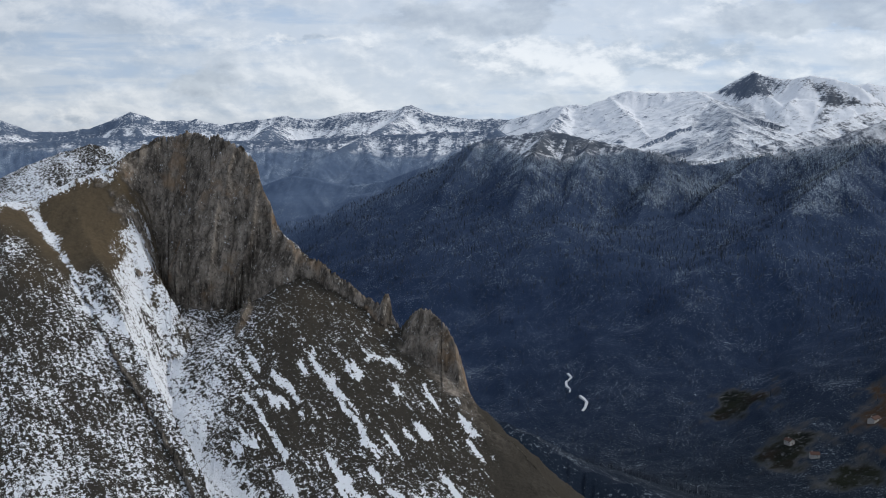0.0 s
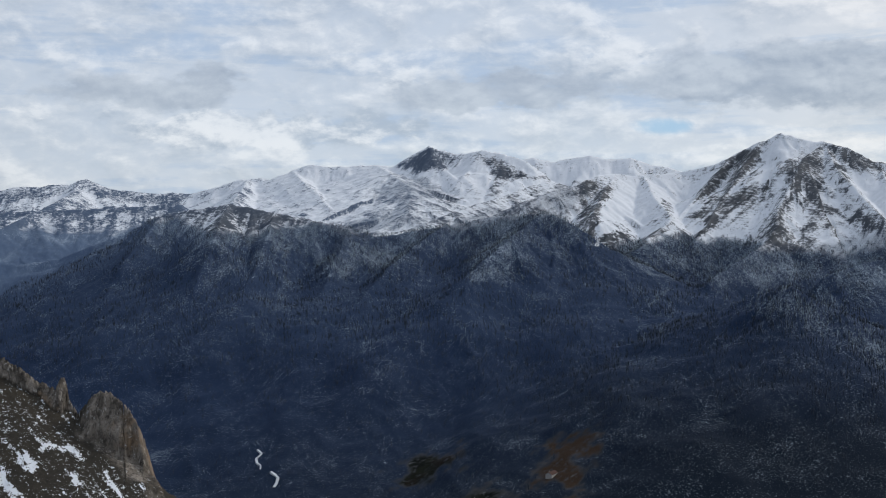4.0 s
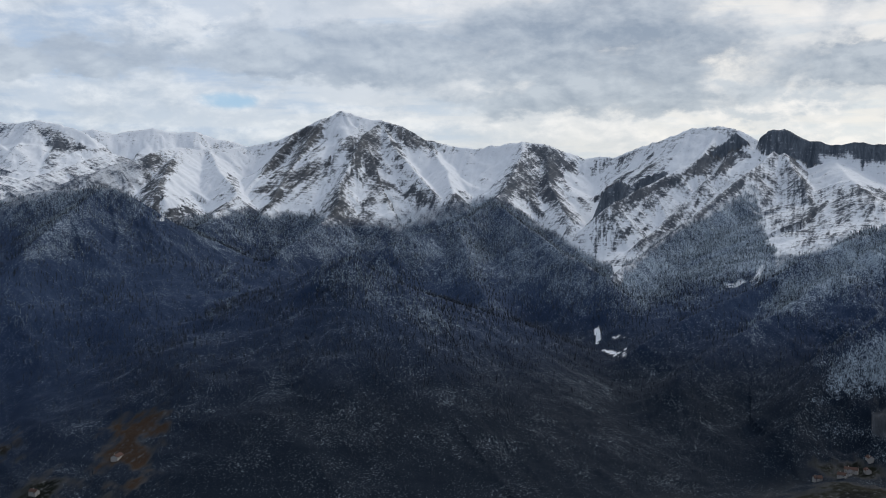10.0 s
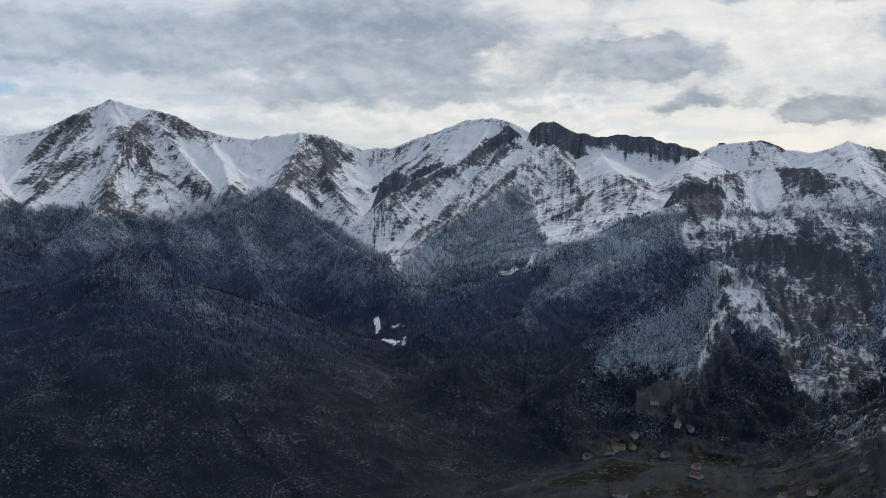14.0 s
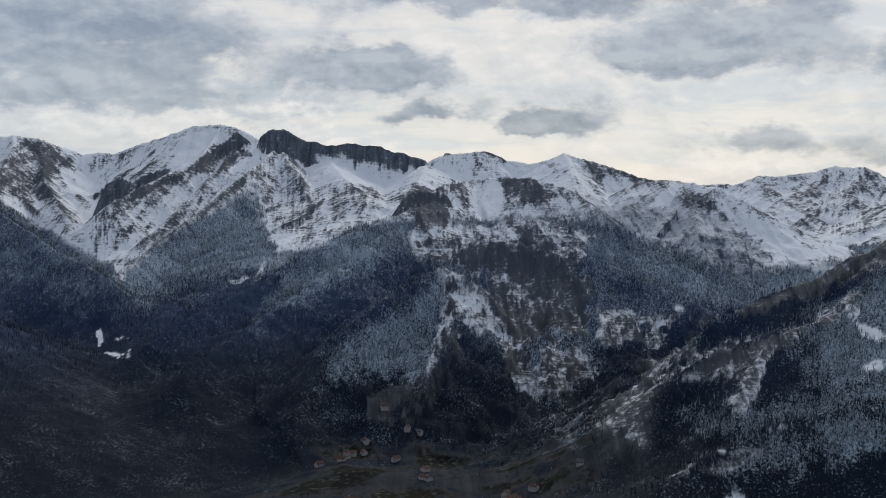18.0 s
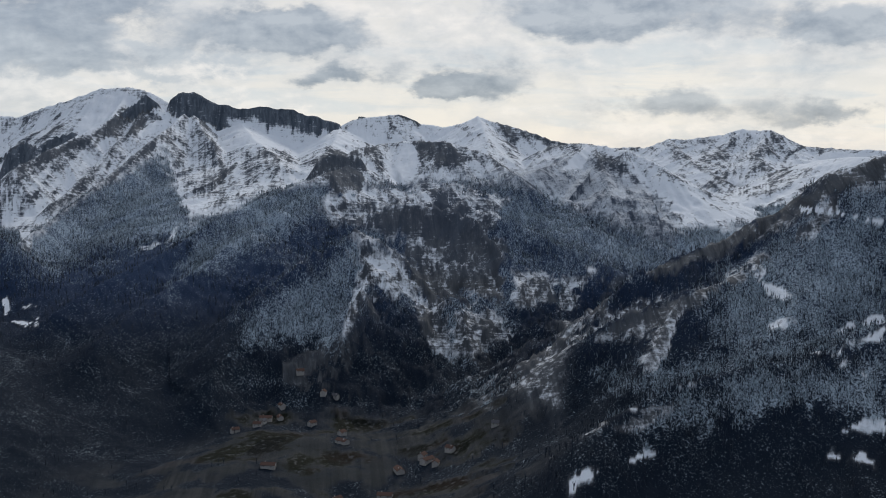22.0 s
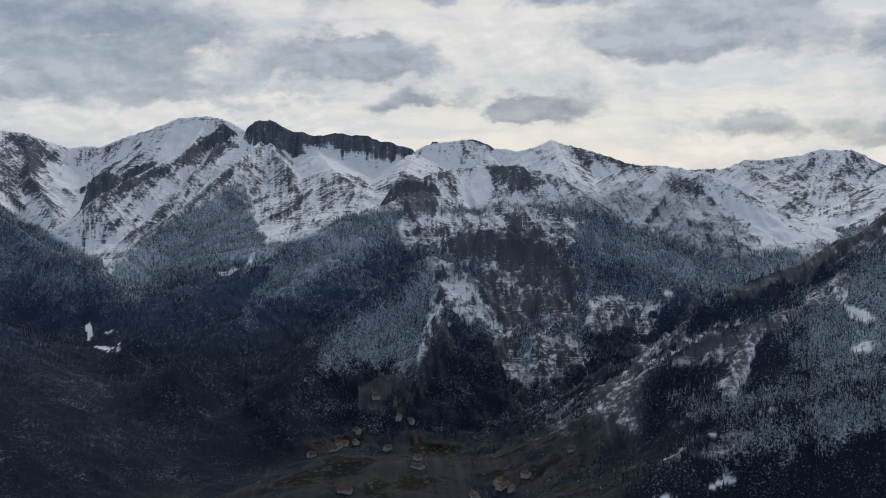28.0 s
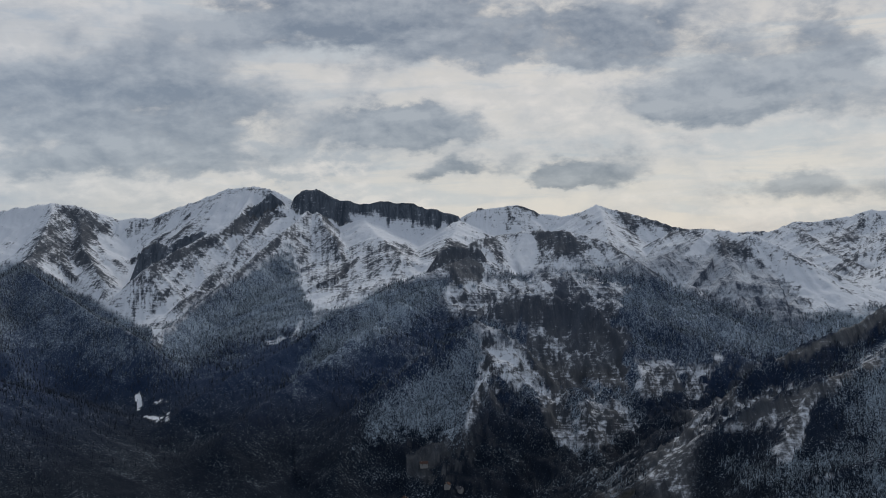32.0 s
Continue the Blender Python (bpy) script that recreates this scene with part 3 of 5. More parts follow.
def patch_weight(u, v, outline):
    """How far inside an outline each place lies, in metres (outside: below zero)."""
    inside, away = np.zeros(u.shape, bool), np.full(u.shape, 1e9)
    for (ax, ay), (bx, by) in zip(outline, np.roll(outline, -1, axis=0)):
        dx, dy = bx - ax, by - ay
        q = np.clip(((u - ax) * dx + (v - ay) * dy) / (dx * dx + dy * dy + 1e-9), 0, 1)
        away = np.minimum(away, np.hypot(u - ax - q * dx, v - ay - q * dy))
        crosses = (ay > v) != (by > v)
        inside ^= crosses & (u < ax + (v - ay) * dx / (dy if dy else 1e-9))
    return np.where(inside, away, -away)


# how far the gullies lean: bearing, metres sideways for each metre down
LEAN = [(5, 0.6), (14, 0.5), (16, -0.7), (21, -0.8), (24, 0.2), (26, 1.0), (32.4, 1.1), (33.4, -1.1), (38.5, -1.1), (39.3, 0.9), (41.0, 0.8), (41.6, -1.0), (44.6, -1.1), (45.4, 1.2), (52.0, 1.1), (53.5, 0.15), (55.5, -0.2), (58, 0.4), (61, 0.8), (62.5, -0.9), (72.5, -1.2), (74, -1.3), (80, -1.0), (82, 0.9), (90, 0.8)]

# kind: woodedness, snow on open ground, snow under trees
KINDS = {"rock": (0.0, 0.04, 0.0), "outcrop": (0.0, 0.24, 0.1), "snow": (0.0, 0.95, 0.9), "scree": (0.0, 0.48, 0.6), "ledges": (0.15, 0.20, 0.7), "heath": (0.45, 0.40, 0.7), "dust": (1.0, 0.4, 0.88), "thin": (1.0, 0.4, 0.50), "dark": (1.0, 0.0, 0.1)}


def lay_covers(x, y, z, d, bearing, wood, open_snow, tree_snow):
    rough = fbm(x / 34, y / 34, 4, 61, 0.6) + 0.8 * fbm(x / 9, y / 9, 3, 62, 0.6)
    for kind, near, far, ragged, outline in COVERS:
        metre = math.radians(1) * (near + far) / 2
        shape = outline * (metre, 1.0)
        here = (d > near) & (d < far) & (bearing > outline[:, 0].min() - 1) & (bearing < outline[:, 0].max() + 1) & (z > outline[:, 1].min() - 40) & (z < outline[:, 1].max() + 40)
        if not here.any():
            continue
        woody, bare, under = KINDS[kind]
        blend = ragged * (2.2 if kind in ("dust", "thin", "dark", "heath", "outcrop") else 0.6)
        w = smooth(patch_weight(bearing[here] * metre, z[here], shape) + 1.7 * ragged * rough[here], -blend, blend)
        wood[here] += (woody - wood[here]) * w
        if woody < 0.5:
            open_snow[here] += (bare + (0.2 if kind == "snow" else 0.75) * (open_snow[here] - (w * open_snow[here]).sum() / (w.sum() + 1e-6)) - open_snow[here]) * w
        tree_snow[here] += (under - tree_snow[here]) * w


FAN = 110.0  # how far gullies spread round a bend of the crest


def flank(x, y, slope, crest, cap=None):
    """The height that one crest line gives to each place, with the way along the crest, the distance and the side."""
    best = np.full(x.shape, -1e9, np.float32)
    along, away, hand = np.zeros_like(best), np.zeros_like(best), np.zeros_like(best)
    run, back = 0.0, math.atan2(crest[0][1], crest[0][0])
    for (ax, ay, az), (bx, by, bz) in zip(crest[:-1], crest[1:]):
        dx, dy = bx - ax, by - ay
        length = math.hypot(dx, dy) + 1e-6
        px, py = x - ax, y - ay
        s = np.clip((px * dx + py * dy) / length ** 2, 0, 1)
        d = np.hypot(px - s * dx, py - s * dy)
        h = az + s * (bz - az) - slope * d
        up = h > best
        best[up], away[up], hand[up] = h[up], d[up], np.sign(px * dy - py * dx)[up]
        along[up] = (run + s * length + FAN * np.mod(np.arctan2(py - s * dy, px - s * dx) - back, 2 * math.pi))[up]
        run += length
    if cap:
        # past its last point the crest drops away
        best = best - cap * np.maximum(0, (x - bx) * dx + (y - by) * dy) / length
    return best, along, away, hand


def valley(x, y):
    """The ground between the mountains, and the summit that the camera stands on."""
    d = np.hypot(x, y)
    floor = 60 + 55 * np.exp(-((x - 1400) ** 2 + (y - 700) ** 2) / 420 ** 2) + 40 * fbm(x / 300, y / 300, 4, 5) + 0.05 * np.maximum(d - 2600, 0)
    return np.maximum(floor, EYE - 1.7 - 0.66 * d)


def terrain(x, y):
    """Height, the number of the mass that it belongs to, and the lie of its gullies."""
    wx = x + 9 * fbm(x / 130, y / 130, 4, 71)
    wy = y + 9 * fbm(x / 130, y / 130, 4, 72)
    best, owner, streak = valley(x, y), np.zeros(x.shape, int), np.zeros_like(x)
    run_on, fall = x * 1.0, y * 1.0
    names = ["ground"]
    d0 = np.hypot(x, y)
    for k, (mass, slope, gully, crest) in enumerate(RIDGES):
        if mass not in names:
            names.append(mass)
        # only where this crest could stand above what is there already
        off = np.hypot(np.maximum(np.maximum(crest[:, 0].min() - x, x - crest[:, 0].max()), 0), np.maximum(np.maximum(crest[:, 1].min() - y, y - crest[:, 1].max()), 0))
        near = crest[:, 2].max() + 70 - 0.76 * slope * off > best
        if not near.any():
            continue
        h, along, away, hand = flank(wx[near], wy[near], slope, crest)
        old = best[near]
        h = h - slope * (0.10 * away - 0.34 * np.maximum(away - 130, 0) * (away < 900) - 0.34 * 770 * (away >= 900))
        live = h + slope * np.minimum(away, 260) * 0.6 * gully + 10 > old
        cut = fbm(along[live] / 120, away[live] / 600, 3, 100 + 13 * k, 0.55)
        fine = fbm(along[live] / 24, away[live] / 230, 3, 107 + 13 * k, 0.6)
        soft = smooth(away[live], 4, 120) * (0.15 + 0.85 * smooth(h[live], 260, 470))
        h[live] += -0.55 * slope * np.minimum(away[live], 260) * gully * cut * soft + 8 * fine * smooth(away[live], 3, 50) * (0.25 + 0.75 * smooth(h[live], 260, 460))
        up = h > old
        # low down, slopes run into one another
        round_off = 45 * (1 - smooth(np.maximum(h, old), 330, 430)) * (old > 60) + 1e-3
        best[near] = np.where(up, h, old) + np.maximum(round_off - np.abs(h - old), 0) ** 2 / (4 * round_off)
        mine, lie = owner[near], streak[near]
        mine[up] = names.index(mass)
        extra = np.zeros_like(h)
        extra[live] = fine + 0.5 * cut
        lie[up] = extra[up]
        owner[near], streak[near] = mine, lie
        for grid, values in ((run_on, along + 1000 * k), (fall, away)):
            part_of = grid[near]
            part_of[up] = values[up]
            grid[near] = part_of
    relief = fbm(x / 60, y / 60, 5, 33, 0.55, ridged=True)
    far = smooth(d0, 900, 2600)
    best = best + relief * (3 + 3 * far) * smooth(d0, 600, 1200) * np.where(owner == 0, 0.3, 1)
    return best, owner, streak, run_on, fall, names


def mesh_grid(name, x, y, z, faces_mask, attributes, material):
    """One mesh from rows and columns of places, keeping the faces in the mask."""
    rows, cols = x.shape
    idx = np.arange(rows * cols).reshape(rows, cols)
    quads = np.stack([idx[:-1, :-1], idx[:-1, 1:], idx[1:, 1:], idx[1:, :-1]], -1)[faces_mask]
    used, inverse = np.unique(quads.ravel(), return_inverse=True)
    me = bpy.data.meshes.new(name)
    me.vertices.add(len(used))
    me.vertices.foreach_set("co", np.stack([x.ravel()[used], y.ravel()[used], z.ravel()[used]], -1).astype(np.float32).ravel())
    me.loops.add(len(inverse))
    me.loops.foreach_set("vertex_index", inverse.astype(np.int32))
    me.polygons.add(len(quads))
    me.polygons.foreach_set("loop_start", np.arange(len(quads), dtype=np.int32) * 4)
    me.update(calc_edges=True)
    me.polygons.foreach_set("use_smooth", np.ones(len(quads), bool))
    for key, values in attributes.items():
        at = me.attributes.new(key, "FLOAT", "POINT")
        at.data.foreach_set("value", values.ravel()[used].astype(np.float32))
    me.materials.append(material)
    return new(name, me)


# ---- materials ----
def material(name):
    m = bpy.data.materials.new(name)
    m.use_nodes = True
    return m, Nodes(m.node_tree)


def finish(n, color, rough=0.9, bump=None, strength=0.5, distance=1.0, gloss=0.04):
    p = n.add("ShaderNodeBsdfPrincipled", {"Base Color": color, "Roughness": rough, "Specular IOR Level": gloss})
    if bump is not None:
        b = n.add("ShaderNodeBump", {"Height": bump, "Strength": strength, "Distance": distance})
        n.tree.links.new(b.outputs[0], p.inputs["Normal"])
    out = n.add("ShaderNodeOutputMaterial")
    n.tree.links.new(p.outputs[0], out.inputs[0])


def build_mountain_material():
    m, n = material("mountain_ground")
    place = n.add("ShaderNodeNewGeometry").outputs["Position"]
    snow = n.add("ShaderNodeAttribute", attribute_name="snow").outputs["Fac"]
    wood = n.add("ShaderNodeAttribute", attribute_name="wood").outputs["Fac"]
    coarse = n.noise(place, 0.012, 6, 0.6)
    grain = n.add("ShaderNodeMix", {0: wood, 2: n.noise(place, 0.11, 5, 0.65), 3: n.noise(n.vec("MULTIPLY", place, (1, 1, 0.4)), 0.32, 6, 0.8)}).outputs[0]
    rock = n.mix(n.band(coarse, 0.3, 0.7), (0.085, 0.096, 0.112), (0.180, 0.178, 0.178))
    across = n.add("ShaderNodeVectorMath", {0: place, 1: (0.030, -0.052, 0.0)}, operation="DOT_PRODUCT").outputs["Value"]
    upright = n.add("ShaderNodeVectorMath", {0: place, 1: (0.0, 0.0, 0.013)}, operation="DOT_PRODUCT").outputs["Value"]
    cracks = n.noise(n.add("ShaderNodeCombineXYZ", {0: across, 1: upright, 2: 0.0}).outputs[0], 1.0, 8, 0.74, 0.5)
    rock = n.mix(n.band(cracks, 0.36, 0.66), n.mix(coarse, (0.046, 0.052, 0.062), (0.076, 0.080, 0.086)), rock)
    # amount of painted blue haze; below zero, the crest wall's rock tone
    haze_rock = n.add("ShaderNodeAttribute", attribute_name="haze_rock").outputs["Fac"]
    # near and low woods almost black: valley cloud shadow put into the colour
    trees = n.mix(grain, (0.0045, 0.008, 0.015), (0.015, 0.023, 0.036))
    trees = n.mix(n.math("ADD", haze_rock, 0.0, clamp=True), trees, n.mix(grain, (0.010, 0.020, 0.047), (0.033, 0.054, 0.105)))
    # paler haze blue painted onto the farthest woods
    trees = n.mix(n.math("SUBTRACT", haze_rock, 1.0, clamp=True), trees, n.mix(grain, (0.055, 0.085, 0.150), (0.13, 0.18, 0.27)))
    rock = n.mix(n.math("SUBTRACT", n.math("MULTIPLY", haze_rock, -1.0), 0.0, clamp=True), rock, n.mix(n.band(cracks, 0.30, 0.70), (0.046, 0.060, 0.080), (0.150, 0.172, 0.205)))
    # far rock takes the haze blue too
    rock = n.mix(n.math("SUBTRACT", haze_rock, 1.0, clamp=True), rock, n.mix(grain, (0.06, 0.09, 0.145), (0.14, 0.18, 0.25)))
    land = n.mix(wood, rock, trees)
    meadow = n.add("ShaderNodeAttribute", attribute_name="meadow").outputs["Fac"]
    plots = n.add("ShaderNodeTexVoronoi", {"Vector": n.vec("MULTIPLY", place, (1, 1, 0.3)), "Scale": 0.022})
    # near-black turf, the valley's cloud shadow included in its colour
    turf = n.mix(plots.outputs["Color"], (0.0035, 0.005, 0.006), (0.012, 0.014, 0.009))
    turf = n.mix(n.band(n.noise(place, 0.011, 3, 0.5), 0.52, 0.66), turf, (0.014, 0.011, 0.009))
    fallow = n.add("ShaderNodeAttribute", attribute_name="fallow").outputs["Fac"]
    turf = n.mix(fallow, turf, n.mix(grain, (0.022, 0.013, 0.009), (0.062, 0.040, 0.026)))
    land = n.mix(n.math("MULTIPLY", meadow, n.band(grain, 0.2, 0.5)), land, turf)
    run_on = n.add("ShaderNodeAttribute", attribute_name="run_on").outputs["Fac"]
    fall = n.add("ShaderNodeAttribute", attribute_name="fall").outputs["Fac"]
    lie = n.add("ShaderNodeCombineXYZ", {0: n.math("MULTIPLY", run_on, 0.07), 1: n.math("MULTIPLY", fall, 0.014), 2: 0.0}).outputs[0]
    stripe = n.noise(lie, 1.0, 5, 0.6, 0.6)
    # thin tilted rock layers break the snow
    strata = n.noise(n.add("ShaderNodeCombineXYZ", {0: n.add("ShaderNodeVectorMath", {0: place, 1: (0.03, 0.02, 0.13)}, operation="DOT_PRODUCT").outputs["Value"], 1: n.math("MULTIPLY", run_on, 0.012), 2: 0.0}).outputs[0], 1.5, 6, 0.70, 0.5)
    strata = n.math("MULTIPLY", n.math("MULTIPLY", n.math("SUBTRACT", strata, 0.5), 1.25), n.math("SUBTRACT", 1.0, wood))
    snow = n.math("ADD", snow, strata)
    # snow glints between upright trunks, thicker where the slope is dusted
    trunks = n.noise(n.vec("MULTIPLY", place, (1, 1, 0.4)), 0.34, 5, 0.75)
    groves = n.noise(place, 0.013, 7, 0.68)
    glint = n.math("ADD", n.math("ADD", trunks, n.math("MULTIPLY", snow, 0.20)), n.math("ADD", n.math("MULTIPLY", n.math("SUBTRACT", groves, 0.5), 0.34), n.math("MULTIPLY", n.math("SUBTRACT", stripe, 0.5), 0.16)))
    glint = n.math("MULTIPLY", n.band(glint, 0.56, 0.76), 0.72)
    spread = n.math("ADD", n.math("MULTIPLY", n.math("SUBTRACT", n.noise(place, 0.024, 6, 0.62), 0.5), 1.05), n.math("MULTIPLY", n.math("SUBTRACT", grain, 0.5), 1.4))
    spread = n.math("ADD", spread, n.math("ADD", n.math("MULTIPLY", n.math("SUBTRACT", stripe, 0.5), 0.85), n.math("MULTIPLY", n.math("SUBTRACT", cracks, 0.5), 1.1)))
    laid = n.math("MULTIPLY", n.band(n.math("ADD", snow, spread), 0.16, 0.74), 0.97)
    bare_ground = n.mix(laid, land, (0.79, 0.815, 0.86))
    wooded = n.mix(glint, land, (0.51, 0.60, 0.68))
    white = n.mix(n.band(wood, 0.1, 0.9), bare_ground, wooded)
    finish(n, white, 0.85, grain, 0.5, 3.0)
    return m


mountain_ground = build_mountain_material()


def build_bark():
    m, n = material("winter_bark")
    tint = n.add("ShaderNodeNewGeometry").outputs["Random Per Island"]
    dusted = n.add("ShaderNodeAttribute", attribute_name="dusted").outputs["Fac"]
    # some boles and branches are caked with rime
    rimed = n.band(n.math("SUBTRACT", n.math("MULTIPLY", dusted, 0.80), tint), 0.02, 0.16)
    finish(n, n.mix(rimed, n.mix(tint, (0.011, 0.016, 0.026), (0.040, 0.050, 0.068)), (0.30, 0.37, 0.43)), 0.95)
    return m


bark = build_bark()

# ---- the land ----
# open ground in the valley: x, y, half width, half depth
MEADOWS = [(484, 1884, 53, 68), (507, 1644, 51, 60), (558, 1528, 40, 41), (488, 1883, 48, 62), (493, 1896, 53, 68), (1390, 933, 90, 60), (1487, 915, 80, 50), (1512, 695, 80, 60), (1474, 598, 60, 40),
           (1325, 593, 70, 50), (1244, 682, 80, 60), (1193, 819, 90, 60), (1641, 868, 70, 40), (1560, 1010, 60, 40), (1400, 800, 90, 60)]
# brown bracken on an open slope
FALLOW = [(672, 1670, 46, 97), (650, 1686, 31, 100)]
CLEARINGS = [(1280, 381, 13.6, 9.6), (1247, 413, 6.0, 7.2), (1313, 326, 16.1, 6.4), (1341, 83, 24.6, 9.6), (1476, 86, 28.9, 12.0), (1511, 316, 18.7, 4.8), (1654, 218, 20.4, 11.2), (1790, 271, 18.7, 17.6), (1482, 151, 25.5, 5.6), (1731, 1729, 8.5, 16.0), (1728, 1671, 24.6, 8.0), (143, 916, 11.9, 4.8), (121, 891, 6.8, 3.2)]


def patch_axes(x, y, px, py, rx, ry):
    """Places relative to a patch that lies across the slope."""
    r = math.hypot(px, py)
    c, q = py / r, -px / r
    return ((x - px) * c + (y - py) * q) / rx, ((y - py) * c - (x - px) * q) / ry



def scatter_trees(x, y, z, d, wood, snow, meadow):
    """Bare winter trees on the wooded slopes, each a trunk with rising limbs."""
    rng = np.random.default_rng(5)
    count = 72000
    thick = np.clip(fbm(x / 90, y / 90, 3, 51) + 0.75, 0, 1)
    weight = (wood > 0.5) * (d > 1150) * (d < 3400) * thick * (meadow < 0.2) * np.clip(2600 / d, 0.8, 2.0) * (0.12 + 0.88 * smooth(z, 150, 260)) * (0.2 + np.clip(snow, 0, 1))
    weight = weight * np.gradient(d, axis=0) * d
    pick = rng.choice(x.size, count, p=(weight / weight.sum()).ravel())
    bx = x.ravel()[pick] + rng.uniform(-3.5, 3.5, count)
    by = y.ravel()[pick] + rng.uniform(-3.5, 3.5, count)
    bz = z.ravel()[pick] - 1.0
    tall = rng.uniform(8, 14, count)
    verts, faces = [], []
    base = 0
    for limb in range(5):
        turn = rng.uniform(0, 6.28, count)
        low = 0 if limb == 0 else rng.uniform(0.25, 0.5, count)
        high = 1.0 if limb == 0 else rng.uniform(0.7, 0.98, count)
        lean = 0.03 if limb == 0 else rng.uniform(0.12, 0.28, count)
        girth = (0.046 if limb == 0 else 0.034) * tall
        foot = np.stack([bx, by, bz + low * tall], 1)
        tip = np.stack([bx + np.cos(turn) * lean * tall, by + np.sin(turn) * lean * tall, bz + high * tall], 1)
        ring = [foot + np.stack([girth * math.cos(k * 2.094), girth * math.sin(k * 2.094), 0 * girth], 1) for k in range(3)]
        verts.append(np.stack(ring + [tip], 1).reshape(-1, 3))
        start = base + np.arange(count) * 4
        for i, j in ((0, 1), (1, 2), (2, 0)):
            faces.append(np.stack([start + i, start + j, start + 3], 1))
        base += count * 4
    verts, faces = np.concatenate(verts), np.concatenate(faces)
    me = bpy.data.meshes.new("winter_woods")
    me.vertices.add(len(verts))
    me.vertices.foreach_set("co", verts.astype(np.float32).ravel())
    me.loops.add(faces.size)
    me.loops.foreach_set("vertex_index", faces.astype(np.int32).ravel())
    me.polygons.add(len(faces))
    me.polygons.foreach_set("loop_start", np.arange(len(faces), dtype=np.int32) * 3)
    me.update(calc_edges=True)
    dusted = np.clip(snow.ravel()[pick], 0, 1)
    at = me.attributes.new("dusted", "FLOAT", "POINT")
    at.data.foreach_set("value", np.tile(np.repeat(dusted, 4), 5).astype(np.float32))
    me.materials.append(bark)
    tagged(new("winter_woods", me), "bare grey winter trees on the valley slopes", "trees", kind="stuff")


AZ0, AZ1, COLS = -24.0, 93.0, 1600
RAD = np.concatenate([np.linspace(0.2, 640, 26), np.linspace(650, 1250, 50)[1:], np.linspace(1250, 4500, 450)[1:], np.linspace(4500, 4960, 36)[1:]])
TREELINE = {"snow_massif": 480, "cliff_massif": 395, "open_fell": 400, "bluff": 300, "far_range": 505, "wooded_ridge": 520, "wooded_hill": 560, "wooded_knoll": 700, "diagonal_ridge": 470, "gorge_spur": 410, "forest_ridge": 520, "near_spur": 700}


SNOWY = {"snow_massif": 0.0, "back_summits": 0.1, "far_range": -0.34, "wooded_ridge": -0.2, "open_fell": -0.03, "far_dome": -0.02, "diagonal_ridge": -0.1, "gorge_spur": 0.06, "cliff_massif": 0.0, "bluff": -0.75, "pyramid_peak": 0.02, "forest_ridge": -0.2}
DUSTED = {"cliff_massif": 1.5, "wooded_knoll": 0.75, "pyramid_peak": 1.2, "shoulder_peak": 1.2, "open_fell": 2.1, "diagonal_ridge": 1.75, "far_range": 0.9, "wooded_ridge": 1.2, "wooded_hill": 1.2, "gorge_spur": 2.2, "forest_ridge": 1.35}


NAMES = {"far_range": "mountain_range", "wooded_ridge": "wooded_ridge", "wooded_hill": "wooded_hill", "wooded_knoll": "wooded_hill", "bluff": "cliff_band", "near_spur": "hillside", "forest_ridge": "wooded_ridge", "diagonal_ridge": "wooded_ridge", "open_fell": "fell", "gorge_spur": "rocky_spur"}
LABELS = {
    "far_range": ("long blue distant mountain range with light snow", "mountain"),
    "wooded_ridge": ("dark wooded ridge dusted with snow on top", "ridge"),
    "snow_massif": ("broad snow-covered massif with a rocky summit", "mountain"),
    "back_summits": ("jagged white summits behind the main chain", "mountain"),
    "bowl_mountain": ("brown and white mountain with a snowy bowl", "mountain"),
    "wooded_hill": ("rounded dark wooded hill below the snow", "hill"),
    "pyramid_peak": ("tall pyramid peak striped with rock and snow", "mountain"),
    "shoulder_peak": ("snowy peak with a dark rocky spine", "mountain"),
    "wooded_knoll": ("dark wooded foothill with a dusted top", "hill"),
    "cliff_massif": ("white mountain face cut by straight gullies", "mountain"),
    "bluff": ("dark grey rock wall along a snowy crest", "cliff"),
    "diagonal_ridge": ("long wooded ridge falling to the valley", "ridge"),
    "cone_peak": ("small dark cone-shaped peak with snow bands", "mountain"),
    "open_fell": ("gently sloping fell with heath and snow", "mountain"),
    "far_dome": ("distant rounded summit under thin snow", "mountain"),
    "gorge_spur": ("steep rocky spur with snow above a gorge", "ridge"),
    "forest_ridge": ("steep ridge of bare snowy beech woods", "ridge"),
    "near_spur": ("dark brown hillside behind the rocky crag", "hill"),
}


def box_blur(z, half):
    for axis in (0, 1):
        total = np.cumsum(np.pad(z, [(half + 1, half + 1) if k == axis else (0, 0) for k in (0, 1)], mode="edge"), axis=axis)
        lo, hi = [slice(None)] * 2, [slice(None)] * 2
        lo[axis], hi[axis] = slice(0, -2 * half - 1), slice(2 * half + 1, None)
        z = (total[tuple(hi)] - total[tuple(lo)])[tuple(slice(0, q) for q in z.shape)] / (2 * half + 1)
    return z


